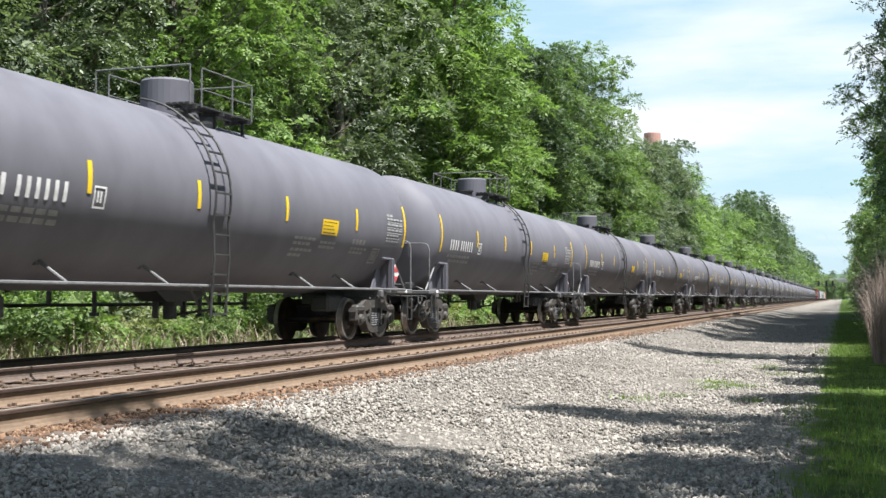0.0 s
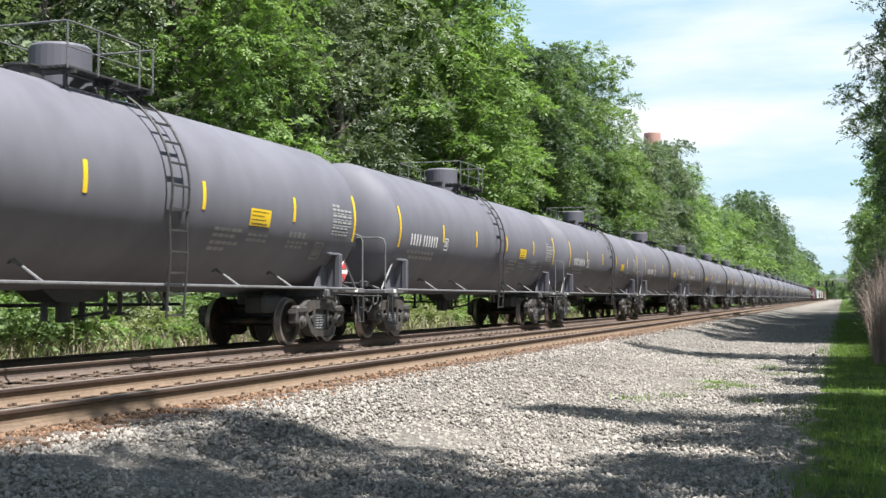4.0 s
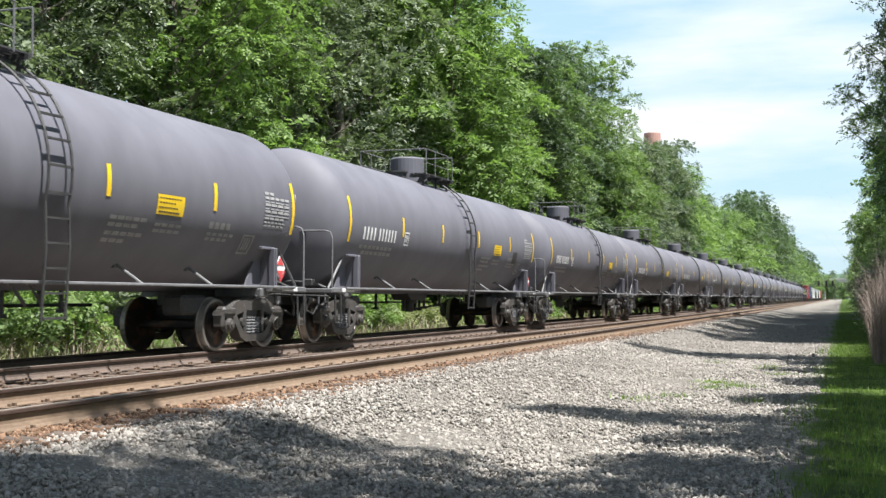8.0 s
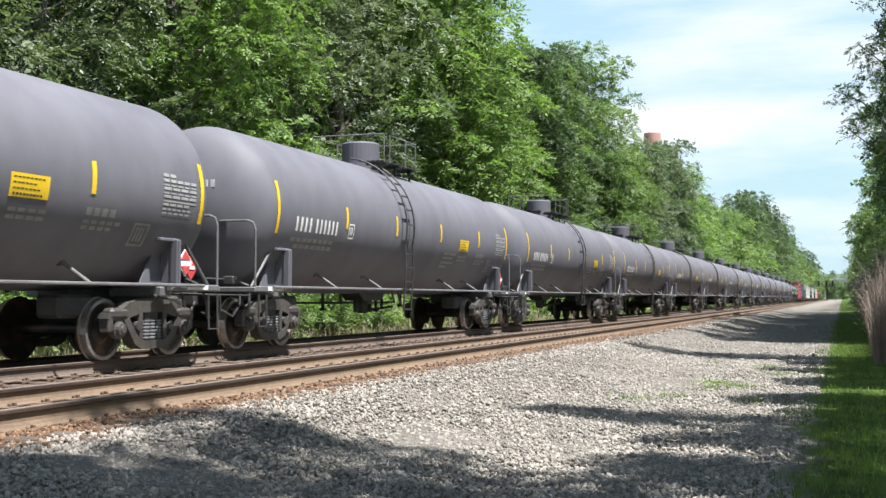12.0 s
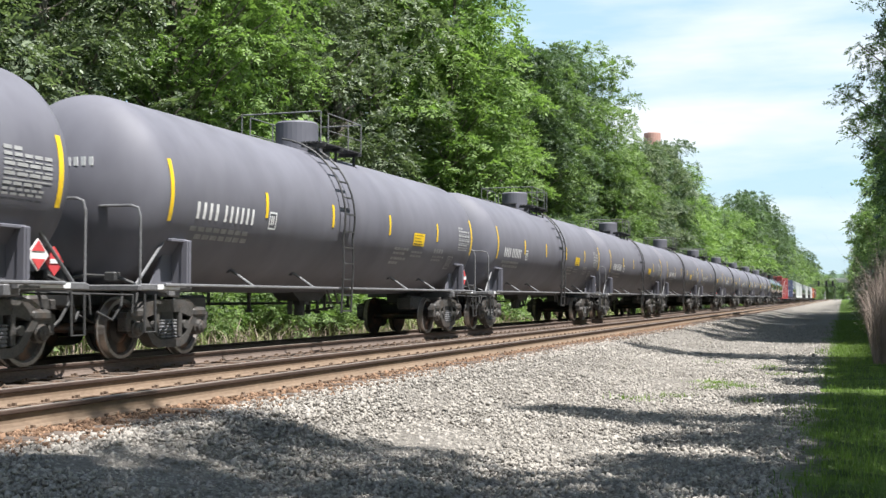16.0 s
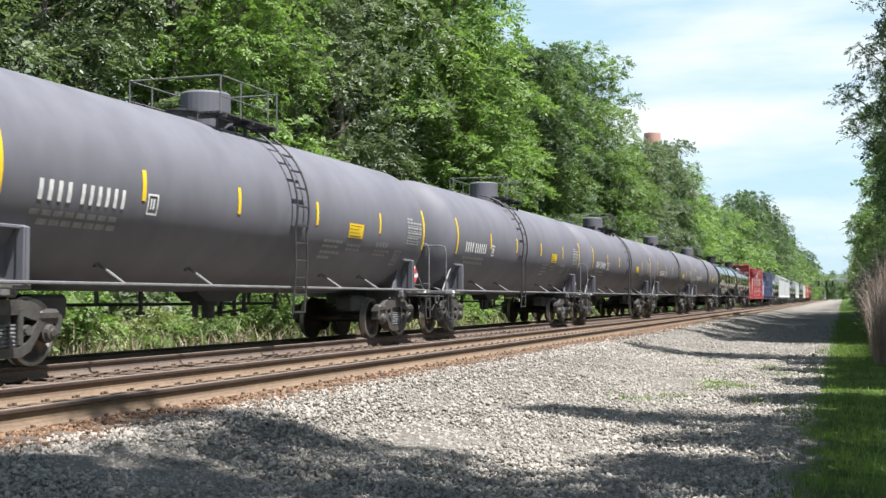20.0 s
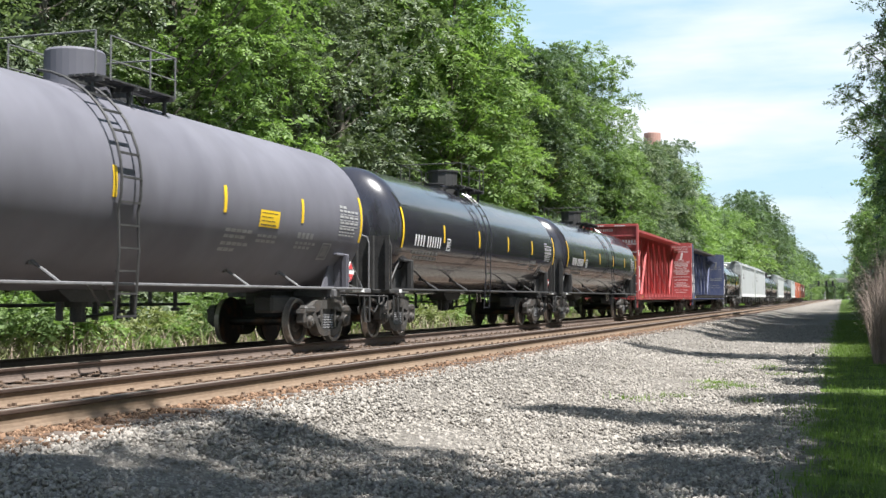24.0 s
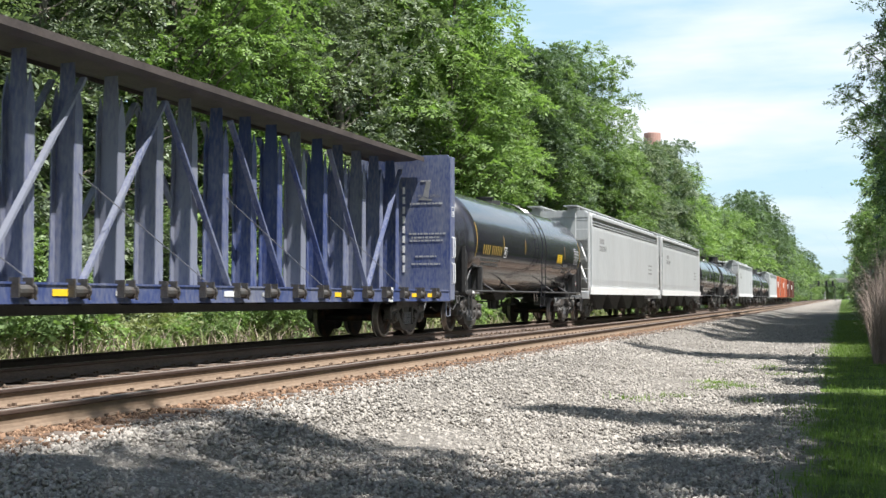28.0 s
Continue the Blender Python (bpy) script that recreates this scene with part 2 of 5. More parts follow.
def bogie(parent, y):
    """Bolster, two cast side frames with springs and bearings, two wheelsets."""
    bm = bmesh.new()
    box(bm, 0, 0, 0.62, 2.1, 0.42, 0.26, bevel=0.04)
    box(bm, 0, 0, 0.80, 0.7, 0.5, 0.14, bevel=0.03)
    b = part("bogie", bm, DARK_STEEL, parent, "cast steel two-axle truck, grimy")
    b.matrix_basis = pose(0, y, 0)
    for s in (1, -1):
        bm = bmesh.new()
        x = s * 1.0
        # top member, lower member, columns, pedestals
        top = [(-1.18, 0.62), (-1.16, 0.70), (-0.86, 0.74), (-0.62, 0.86), (-0.3, 0.90), (0.3, 0.90), (0.62, 0.86), (0.86, 0.74), (1.16, 0.70),
               (1.18, 0.60), (0.86, 0.56), (0.60, 0.63), (0.3, 0.70), (-0.3, 0.70), (-0.60, 0.63), (-0.86, 0.56)]
        slab(bm, top, "x", x, 0.17)
        low = [(-0.80, 0.60), (-0.66, 0.62), (-0.42, 0.34), (-0.28, 0.28), (0.28, 0.28), (0.42, 0.34), (0.66, 0.62), (0.80, 0.60),
               (0.50, 0.22), (0.32, 0.15), (-0.32, 0.15), (-0.50, 0.22)]
        slab(bm, low, "x", x, 0.20)
        for e in (-1, 1):
            box(bm, x, e * 0.33, 0.55, 0.18, 0.10, 0.50, bevel=0.015)
            box(bm, x, e * 1.10, 0.55, 0.18, 0.12, 0.26, bevel=0.02)
            box(bm, x + s * 0.01, e * 0.889, 0.69, 0.21, 0.44, 0.17, bevel=0.05)
            rod(bm, (x + s * 0.06, e * 0.44, 0.50), (x + s * 0.12, e * 0.44, 0.50), 0.07, 10)
            box(bm, x, e * 0.70, 0.57, 0.18, 0.11, 0.22, bevel=0.02)
        part("side_frame", bm, CAST, b, smooth=False)
        bm = bmesh.new()
        for k in (-0.17, 0.0, 0.17):
            prof = []
            for i in range(6):
                h = 0.29 + i * 0.052
                prof += [(h, 0.050), (h + 0.012, 0.075), (h + 0.032, 0.075)]
            lathe(bm, prof, "z", 8, (x + s * 0.03, k, 0))
        part("spring_nest", bm, FITTING, b, "worn coil springs")
        for e in (-1, 1):
            bm = bmesh.new()
            lathe(bm, [(0.0, 0.135), (0.09, 0.14), (0.10, 0.11), (0.15, 0.10), (0.16, 0.055), (0.175, 0.05)] if s > 0 else
                  [(0.0, 0.135), (-0.09, 0.14), (-0.10, 0.11), (-0.15, 0.10), (-0.16, 0.055), (-0.175, 0.05)],
                  "x", 14, (s * 0.99, e * 0.889, WHEEL_R))
            part("bearing_cap", bm, CAST, b, "round roller bearing cap")
    for e in (-1, 1):
        bm = bmesh.new()
        rod(bm, (-1.08, 0, 0), (1.08, 0, 0), 0.08, 10)
        for s in (1, -1):
            prof = [(s * 0.68, 0.49), (s * 0.705, 0.487), (s * 0.715, WHEEL_R + 0.004), (s * 0.82, WHEEL_R - 0.003), (s * 0.82, 0.40), (s * 0.775, 0.375),
                    (s * 0.76, 0.22), (s * 0.80, 0.15), (s * 0.80, 0.09)]
            n0 = len(bm.faces)
            lathe(bm, prof, "x", 28)
            bm.faces.ensure_lookup_table()
            for q in bm.faces[n0:]:
                c_ = q.calc_center_median()
                q.material_index = 1 if 0.385 < math.hypot(c_.y, c_.z) < 0.48 and abs(c_.x) > 0.7 else 0
            for k in range(3):
                a = 2 * math.pi * k / 3
                box(bm, s * 0.765, 0.29 * math.cos(a), 0.29 * math.sin(a), 0.012, 0.05, 0.05)
        w = part("wheelset", bm, [WHEEL, RIM], b, "steel wheels on an axle, rusty plates, polished rims")
        w.matrix_basis = pose(0, e * 0.889, WHEEL_R)
    for e in (-1, 1):
        bm = bmesh.new()
        box(bm, 0, e * 0.44, 0.42, 1.55, 0.09, 0.12, bevel=0.02)
        for s in (1, -1):
            box(bm, s * 0.75, e * 0.42, 0.46, 0.10, 0.07, 0.26, bevel=0.01)
        part("brake_beam", bm, CAST, b)
    return b


def coupler(parent, y, s):
    bm = bmesh.new()
    box(bm, 0, y - s * 0.42, 0.82, 0.16, 0.6, 0.16, bevel=0.02)
    box(bm, 0.03, y - s * 0.10, 0.82, 0.30, 0.30, 0.28, bevel=0.05)
    box(bm, -0.10, y, 0.82, 0.10, 0.16, 0.26, bevel=0.03)
    part("coupler", bm, CAST, parent, "rusty knuckle coupler")
    bm = bmesh.new()
    pipe(bm, [(0.32, y - s * 0.5, 0.85), (0.31, y - s * 0.3, 0.6), (0.26, y - s * 0.12, 0.45), (0.18, y - s * 0.0, 0.42)], 0.025)
    part("air_hose", bm, DARK_STEEL, parent, "black rubber brake hose")


def reflector(parent, x, y, z, w, h, mat):
    bm = bmesh.new()
    box(bm, x, y, z, 0.008, w, h)
    return part("reflector", bm, mat, parent)


# ---- tank cars ----
def tank_car(label, paint, length=LONG, radius=1.53, axis_z=2.555, fitting=DARK_STEEL, shroud="plain", marks="grey", group="tank cars of the train", ladder_y=0.58, mark_paint=None, strip_paint=YELLOW, strip_shift=0.0):
    car = tagged(new("tank_car"), label, "tank car", group)
    half = length / 2
    rails = FITTING if marks == "grey" else fitting
    cyl = half - 1.32             # end of the straight shell
    bogie_y = half - 2.0
    # shell with ellipsoid heads and shallow weld rings
    bm = bmesh.new()
    prof = []
    for i in range(19):
        a = math.pi / 2 * (1 - i / 18)
        prof.append((-cyl - 0.78 * math.sin(a), max(radius * math.cos(a), 0.02)))
    ends = [(-h, r) for h, r in prof[::-1]]
    prof += [(-cyl + 0.03, radius), (-cyl + 0.3, radius), (-cyl * 0.5, radius), (0, radius), (cyl * 0.5, radius), (cyl - 0.3, radius), (cyl - 0.03, radius)] + ends
    lathe(bm, prof, "y", 64, (0, 0, axis_z))
    part("tank", bm, paint, car, smooth=True)
    # stub sill, bottom outlet
    for e in (-1, 1):
        bm = bmesh.new()
        box(bm, 0, e * (half - 1.75), 0.93, 0.62, 2.5, 0.30, bevel=0.03)
        part("stub_sill", bm, DARK_STEEL, car)
    bm = bmesh.new()
    rod(bm, (0, 0, 1.1), (0, 0, 0.78), 0.22, 14)
    rod(bm, (0, 0, 0.80), (0, 0, 0.55), 0.12, 12)
    for e in (-0.45, 0.45):
        box(bm, 0, e, 0.80, 0.10, 0.05, 0.45)
    slab(bm, [(-0.85, 1.06), (0.85, 1.06), (0.5, 0.86), (-0.5, 0.86)], "x", 0, 0.5)
    rod(bm, (0.0, 0.12, 0.62), (0.75, 0.12, 0.72), 0.025, 6)
    part("bottom_outlet", bm, DARK_STEEL, car, "dark bottom outlet valve with its skid")
    for y, z0 in ((-1.9, 0.66), (1.35, 0.60), (1.75, 0.66), (3.1, 0.72)):
        bm = bmesh.new()
        box(bm, -0.2, y, (z0 + 1.12) / 2, 0.06, 0.05, 1.12 - z0)
        box(bm, -0.2, y, z0, 0.14, 0.10, 0.06, bevel=0.01)
        part("brake_rod_guide", bm, DARK_STEEL, car)
    # side pipes with struts
    for s in (1, -1):
        bm = bmesh.new()
        pipe(bm, [(s * 1.50, -half + 1.2, 1.115), (s * 1.50, 0, 1.115), (s * 1.50, half - 1.2, 1.115)], 0.026)
        part("side_rail", bm, rails, car)
        for y in (-4.85, -2.4, 2.75, 4.75):
            bm = bmesh.new()
            x1 = math.sqrt(radius ** 2 - (axis_z - 1.40) ** 2)
            rod(bm, (s * 1.50, y, 1.10), (s * x1, y, 1.42), 0.026)
            box(bm, s * (x1 - 0.01), y, 1.42, 0.06, 0.12, 0.12)
            part("strut", bm, rails, car)
        if s < 0:
            for y in (-4.0, -1.6, 1.6, 4.0):
                bm = bmesh.new()
                box(bm, s * 1.30, y, 0.95, 0.06, 0.05, 0.34)
                part("hanger", bm, DARK_STEEL, car)
            bm = bmesh.new()
            pipe(bm, [(s * 1.30, -bogie_y + 1.5, 0.80), (s * 1.30, 0, 0.80), (s * 1.30, bogie_y - 1.5, 0.80)], 0.03)
            part("brake_pipe", bm, DARK_STEEL, car)
    # saddles over the bogies, end sills, hand rails, steps
    for e in (-1, 1):
        for s in (1, -1):
            bm = bmesh.new()
            y = e * (half - 2.12)
            yp = y + e * 0.20
            slab(bm, [(yp - 0.62, 1.13), (yp, 1.13), (yp, 1.80), (yp - 0.14, 1.80)], "x", s * 1.17, 0.025)
            box(bm, s * 1.33, yp - 0.02, 1.45, 0.34, 0.04, 0.68)
            box(bm, s * 1.42, yp, 1.46, 0.13, 0.12, 0.72, bevel=0.015)
            box(bm, s * 1.25, yp - 0.18, 1.81, 0.34, 0.48, 0.05, bevel=0.01)
            part("saddle_plate", bm, paint if marks == "grey" else fitting, car, "steel saddle bracket with a triangular web under the tank")
            bm = bmesh.new()
            pipe(bm, [(s * 1.46, e * (half - 1.0), 0.98), (s * 1.47, e * (half - 1.0), 0.42), (s * 1.47, e * (half - 0.72), 0.42), (s * 1.46, e * (half - 0.72), 0.98)], 0.02)
            part("stirrup_step", bm, fitting, car)
            reflector(car, s * 1.475, e * (half - 1.35), 1.085, 0.62, 0.075, LETTER)
        bm = bmesh.new()
        box(bm, 0, e * (half - 0.80), 1.07, 2.9, 0.42, 0.09, bevel=0.015)
        box(bm, 0, e * (half - 1.9), 1.02, 2.5, 0.30, 0.16, bevel=0.02)
        for s in (1, -1):
            box(bm, s * 1.40, e * (half - 1.35), 1.08, 0.12, 1.4, 0.10, bevel=0.015)
        part("end_sill", bm, rails, car, "steel end platform")
        bm = bmesh.new()
        yy = e * (half - 0.66)
        pipe(bm, [(1.42, yy, 1.08), (1.42, yy, 2.12), (1.38, yy, 2.24), (1.27, yy, 2.28), (0, yy, 2.29), (-1.27, yy, 2.28), (-1.38, yy, 2.24), (-1.42, yy, 2.12), (-1.42, yy, 1.08)], 0.021)
        part("end_handrail", bm, rails, car)
        bm = bmesh.new()
        rod(bm, (1.30, e * (half - 1.55), 1.86), (1.30, e * (half - 0.72), 1.10), 0.025)
        part("brace", bm, rails, car)
        coupler(car, e * half, e)
        bm = bmesh.new()
        pipe(bm, [(1.40, e * (half - 0.50), 0.70), (1.40, e * (half - 0.52), 0.96), (0.7, e * (half - 0.46), 0.98), (0.12, e * (half - 0.34), 1.0)], 0.018, 6)
        part("uncoupling_lever", bm, fitting, car)
        bm = bmesh.new()
        pipe(bm, [(1.20, e * (half - 0.85), 1.13), (0.9, e * (half - 0.80), 1.24), (0.4, e * (half - 0.78), 1.26), (-0.3, e * (half - 0.9), 1.16)], 0.03, 6)
        box(bm, 0.85, e * (half - 0.80), 1.24, 0.20, 0.16, 0.14, bevel=0.02)
        box(bm, -0.1, e * (half - 0.82), 1.26, 0.34, 0.2, 0.26, bevel=0.03)
        part("brake_rigging", bm, DARK_STEEL, car, "dark brake levers on the end platform")
        for x0, dy, z0 in ((1.05, 1.15, 0.62), (0.55, 1.0, 0.55), (1.15, 0.62, 0.60)):
            bm = bmesh.new()
            pipe(bm, [(x0, e * (half - dy), 1.0), (x0 + 0.02, e * (half - dy + 0.06), 0.8), (x0 - 0.05, e * (half - dy + 0.18), z0), (x0 - 0.15, e * (half - dy + 0.4), z0 + 0.12)], 0.022, 6)
            part("hanging_pipe", bm, DARK_STEEL, car)
        bm = bmesh.new()
        rod(bm, (1.20, e * (half - 1.5), 1.04), (1.15, e * (half - 2.1), 0.94), 0.03, 6)
        part("brake_lever", bm, DARK_STEEL, car)
        bm = bmesh.new()
        box(bm, 0.5, e * (half - 3.4), 0.80, 0.42, 0.8, 0.34, bevel=0.05)
        part("brake_cylinder", bm, DARK_STEEL, car)
        if marks == "black":
            bm = bmesh.new()
            # one sheet, pressed into ribs
            out, y0 = [], e * (half - 0.62)
            for k in range(7):
                x0 = -1.36 + 0.40 * k
                out += [(x0, y0), (x0 + 0.26, y0), (x0 + 0.28, y0 + e * 0.07), (x0 + 0.38, y0 + e * 0.07)]
            slab(bm, out + [(x_, y_ - e * 0.03) for x_, y_ in out[::-1]], "z", 1.72, 1.25)
            part("head_shield", bm, fitting, car, "ribbed black end screen")
    # hazard placard beside the end sill
    y = half - 1.62
    bm = bmesh.new()
    box(bm, 1.40, y, 1.47, 0.015, 0.30, 0.30, turn=(45, 0, 0))
    p = part("placard", bm, WHITE, car, "red and white diamond hazard placard")
    bm = bmesh.new()
    slab(bm, [(y - 0.13, 1.52), (y + 0.13, 1.52), (y, 1.66)], "x", 1.412, 0.01)
    slab(bm, [(y - 0.13, 1.42), (y + 0.13, 1.42), (y, 1.28)], "x", 1.412, 0.01)
    part("placard_print", bm, PLACARD_RED, p)
    bm = bmesh.new()
    box(bm, 0.95, half - 0.70, 1.42, 0.015, 0.29, 0.29, turn=(45, 0, 0))
    p = part("placard", bm, PLACARD_RED, car, "red diamond hazard placard")
    bm = bmesh.new()
    box(bm, 0.962, half - 0.70, 1.42, 0.01, 0.20, 0.06)
    part("placard_print", bm, WHITE, p)
    # ladder over the near side
    ly, w = ladder_y, 0.24
    way = 1 if ly > -1 else -1
    steel, thick = (BLACK, 0.016) if marks == "black" else (fitting, 0.022)
    bm = bmesh.new()
    for e in (-w, w):
        pts = []
        for i in range(13):
            a = radians(82 - i * 8.0)
            r = radius + 0.13
            pts.append((r * math.cos(a), ly + e, axis_z + r * math.sin(a)))
        pts += [(radius + 0.10, ly + e, 1.55), (radius + 0.04, ly + e, 0.62)]
        pipe(bm, pts, thick, 6)
    part("ladder_rail", bm, steel, car)
    rung = None
    heights = [0.66, 0.98, 1.30, 1.62, 1.94] + [None] * 7
    angles = [0, 0, 0, 0, 0, -10, 2, 14, 26, 38, 50, 62]
    for z, a in zip(heights, angles):
        if z is None:
            r = radius + 0.13
            p = (r * math.cos(radians(a)), ly, axis_z + r * math.sin(radians(a)))
        else:
            p = (radius + 0.06 + 0.03 * (z > 1.5), ly, z)
        if rung is None:
            bm = bmesh.new()
            box(bm, 0, 0, 0, 0.035, 2 * w, 0.03)
            rung = part("ladder_rung", bm, steel, car)
            rung.matrix_basis = pose(*p)
        else:
            again(rung, car, pose(*p))
    bm = bmesh.new()
    for y in (ly - 0.7, ly - 0.35):
        rod(bm, (1.46, y, 1.10), (1.36, y + 0.42, 0.82), 0.022)
    part("ladder_brace", bm, steel, car)
    # top platform, railing, housing
    top = axis_z + radius
    for s in (1, -1) if shroud != "low" else ():
        bm = bmesh.new()
        for k in range(4):
            box(bm, s * (0.52 + 0.12 * k), -0.15 * way, top + 0.08, 0.09, 2.2, 0.03)
        for y in (-1.1 * way, -0.1 * way, 0.8 * way):
            box(bm, s * 0.70, y, top + 0.03, 0.55, 0.05, 0.07)
            box(bm, s * 0.80, y, top - 0.12, 0.05, 0.05, 0.30)
        part("platform", bm, fitting, car, "slatted steel walkway on the tank top")
        bm = bmesh.new()
        for y in (-1.22 * way, -0.5 * way, 0.55 * way, 0.92 * way):
            rod(bm, (s * 0.92, y, top + 0.05), (s * 0.92, y, top + 0.72), 0.015, 6)
        pipe(bm, [(s * 0.92, -1.22 * way, top + 0.72), (s * 0.92, 0.55 * way, top + 0.72)], 0.015, 6)
        pipe(bm, [(s * 0.92, -1.22 * way, top + 0.36), (s * 0.92, 0.55 * way, top + 0.36)], 0.012, 6)
        part("railing", bm, FITTING if marks == "grey" else fitting, car)
    for y in (-1.22 * way, 0.92 * way) if shroud != "low" else ():
        bm = bmesh.new()
        pipe(bm, [(-0.92, y, top + 0.72), (0.92, y, top + 0.72)], 0.015, 6)
        part("end_railing", bm, FITTING if marks == "grey" else fitting, car)
    bm = bmesh.new()
    if shroud == "low":
        lathe(bm, [(top - 0.06, 0.30), (top + 0.12, 0.30), (top + 0.15, 0.02)], "z", 20, (0, -0.15, 0))
    elif shroud == "dark":
        lathe(bm, [(top - 0.08, 0.50), (top + 0.06, 0.50), (top + 0.06, 0.43), (top + 0.56, 0.43), (top + 0.58, 0.46), (top + 0.63, 0.46), (top + 0.65, 0.02)], "z", 12, (0, -0.15, 0))
    else:
        lathe(bm, [(top - 0.08, 0.56), (top + 0.10, 0.56), (top + 0.10, 0.46), (top + 0.58, 0.46), (top + 0.62, 0.43), (top + 0.64, 0.02)], "z", 28, (0, -0.15, 0))
    d = part("valve_housing", bm, paint if shroud == "plain" else fitting, car, "round valve housing on top", smooth=False)
    bm = bmesh.new()
    lathe(bm, [(top - 0.05, 0.26), (top + 0.14, 0.26), (top + 0.15, 0.30), (top + 0.18, 0.30), (top + 0.20, 0.02)], "z", 18, (0, -0.95 * way, 0))
    part("manway_lid", bm, fitting, car)
    # markings
    def marking(name, bm, mat, lab=""):
        o = part(name, bm, mat, car, lab)
        return o if name in ("yellow_strip", "reflective_strip", "notice") else tagged(o, kind="stuff")
    k = cyl / 7.58
    places = (-7.56, -4.47, -1.62, 1.48, 4.73, 7.56) if marks == "grey" or shroud == "low" else (-7.66, -4.60, -1.42, 1.68, 4.68, 7.82)
    for y in places:
        y += strip_shift if abs(y) < 2 else 0
        z0, z1, w = (2.09, 3.04, 0.10) if abs(y) > 7 else (2.33, 2.78, 0.10)
        if shroud == "low":
            w = 0.05
        bm = bmesh.new()
        decal(bm, radius, axis_z, y * k - w / 2, y * k + w / 2, z0, z1, 0.008, 8)
        marking("yellow_strip" if strip_paint in (YELLOW, DULL_YELLOW) else "reflective_strip", bm, strip_paint)
    bm = bmesh.new()
    y = glyph_bars(bm, radius, axis_z, -6.81 * k, 2.31, 4, 0.27, 0.085, 0.11)
    glyph_bars(bm, radius, axis_z, y + 0.10, 2.31, 6, 0.27, 0.078, 0.107)
    marking("car_marking", bm, mark_paint or LETTER, "row of white marking bars")
    bm = bmesh.new()
    for yy, z, n, wd in ((-6.9, 2.02, 8, 0.19), (-6.7, 1.90, 7, 0.2)):
        glyph_bars(bm, radius, axis_z, yy * k, z, n, 0.075, wd, 0.05)
    for yy in (1.95,) if marks == "grey" else ():
        for z, n in ((2.06, 5), (1.96, 4), (1.84, 5), (1.74, 3)):
            glyph_bars(bm, radius, axis_z, yy * k, z, n, 0.055, 0.16, 0.03)
    for z, n in ((2.02, 4), (1.93, 4)) if marks == "grey" else ((1.98, 6),):
        glyph_bars(bm, radius, axis_z, 3.1 * k, z, n, 0.05, 0.16, 0.03)
    for z, n, h in ((2.10, 4, 0.11), (1.96, 5, 0.05), (1.88, 4, 0.05)):
        glyph_bars(bm, radius, axis_z, 4.65 * k, z, n, h, 0.13, 0.05)
    marking("small_lettering", bm, FAINT, "rows of small faded lettering bars")
    if marks == "grey" or shroud == "low":
        bm = bmesh.new()
        decal(bm, radius, axis_z, 3.05, 3.80, 2.17, 2.47, 0.008)
        s_ = marking("notice", bm, YELLOW, "yellow notice with dark print")
        bm = bmesh.new()
        for z, n in ((2.42, 8), (2.35, 6), (2.28, 7)):
            glyph_bars(bm, radius, axis_z, 3.10, z, n, 0.018, 0.055, 0.022, 0.011)
        glyph_bars(bm, radius, axis_z, 3.11, 2.21, 9, 0.03, 0.05, 0.015, 0.011)
        tagged(part("notice_print", bm, DARK_STEEL, s_), kind="stuff")
    bm = bmesh.new()
    y0, y1 = 6.46 * k, 7.42 * k
    for z, n, used_, h in ((2.77, 5, 2, 0.05), (2.69, 5, 5, 0.045), (2.62, 5, 5, 0.02), (2.57, 4, 4, 0.045), (2.50, 5, 5, 0.02), (2.45, 4, 4, 0.045), (2.38, 1, 1, 0.02), (2.33, 5, 4, 0.04), (2.26, 7, 6, 0.03), (2.20, 6, 5, 0.03)):
        glyph_bars(bm, radius, axis_z, y0, z, used_, h, (y1 - y0) / n - 0.04, 0.04)
    marking("data_panel", bm, PANEL, "white stencilled data panel")
    bm = bmesh.new()
    yb = 5.85 * k
    for a, b, c, d2 in ((yb, yb + 0.04, 1.70, 2.0), (yb + 0.36, yb + 0.40, 1.70, 2.0), (yb, yb + 0.4, 1.68, 1.71), (yb, yb + 0.4, 1.98, 2.01)):
        decal(bm, radius, axis_z, a, b, c, d2, 0.008, 3)
    glyph_bars(bm, radius, axis_z, yb + 0.09, 1.85, 3, 0.2, 0.05, 0.03)
    marking("stencil_box", bm, FAINT)
    bm = bmesh.new()
    yb = -4.36 * k
    for a, b, c, d2 in ((yb, yb + 0.03, 2.16, 2.44), (yb + 0.25, yb + 0.28, 2.16, 2.44), (yb, yb + 0.28, 2.14, 2.17), (yb, yb + 0.28, 2.42, 2.45)):
        decal(bm, radius, axis_z, a, b, c, d2, 0.008, 3)
    glyph_bars(bm, radius, axis_z, yb + 0.08, 2.3, 2, 0.16, 0.04, 0.03)
    marking("stencil_letter_box", bm, LETTER)
    bm = bmesh.new()
    for xx in (0.22, 0.34, 0.46, 0.58) if marks == "grey" else ():
        box(bm, xx, -cyl - 0.78 * math.sqrt(max(0, 1 - (xx * xx + 0.16) / radius ** 2)) - 0.008, axis_z + 0.40, 0.075, 0.012, 0.13)
    if marks == "grey":
        marking("end_marking", bm, LETTER)
    for e in (-1, 1):
        bogie(car, e * bogie_y)
    return car


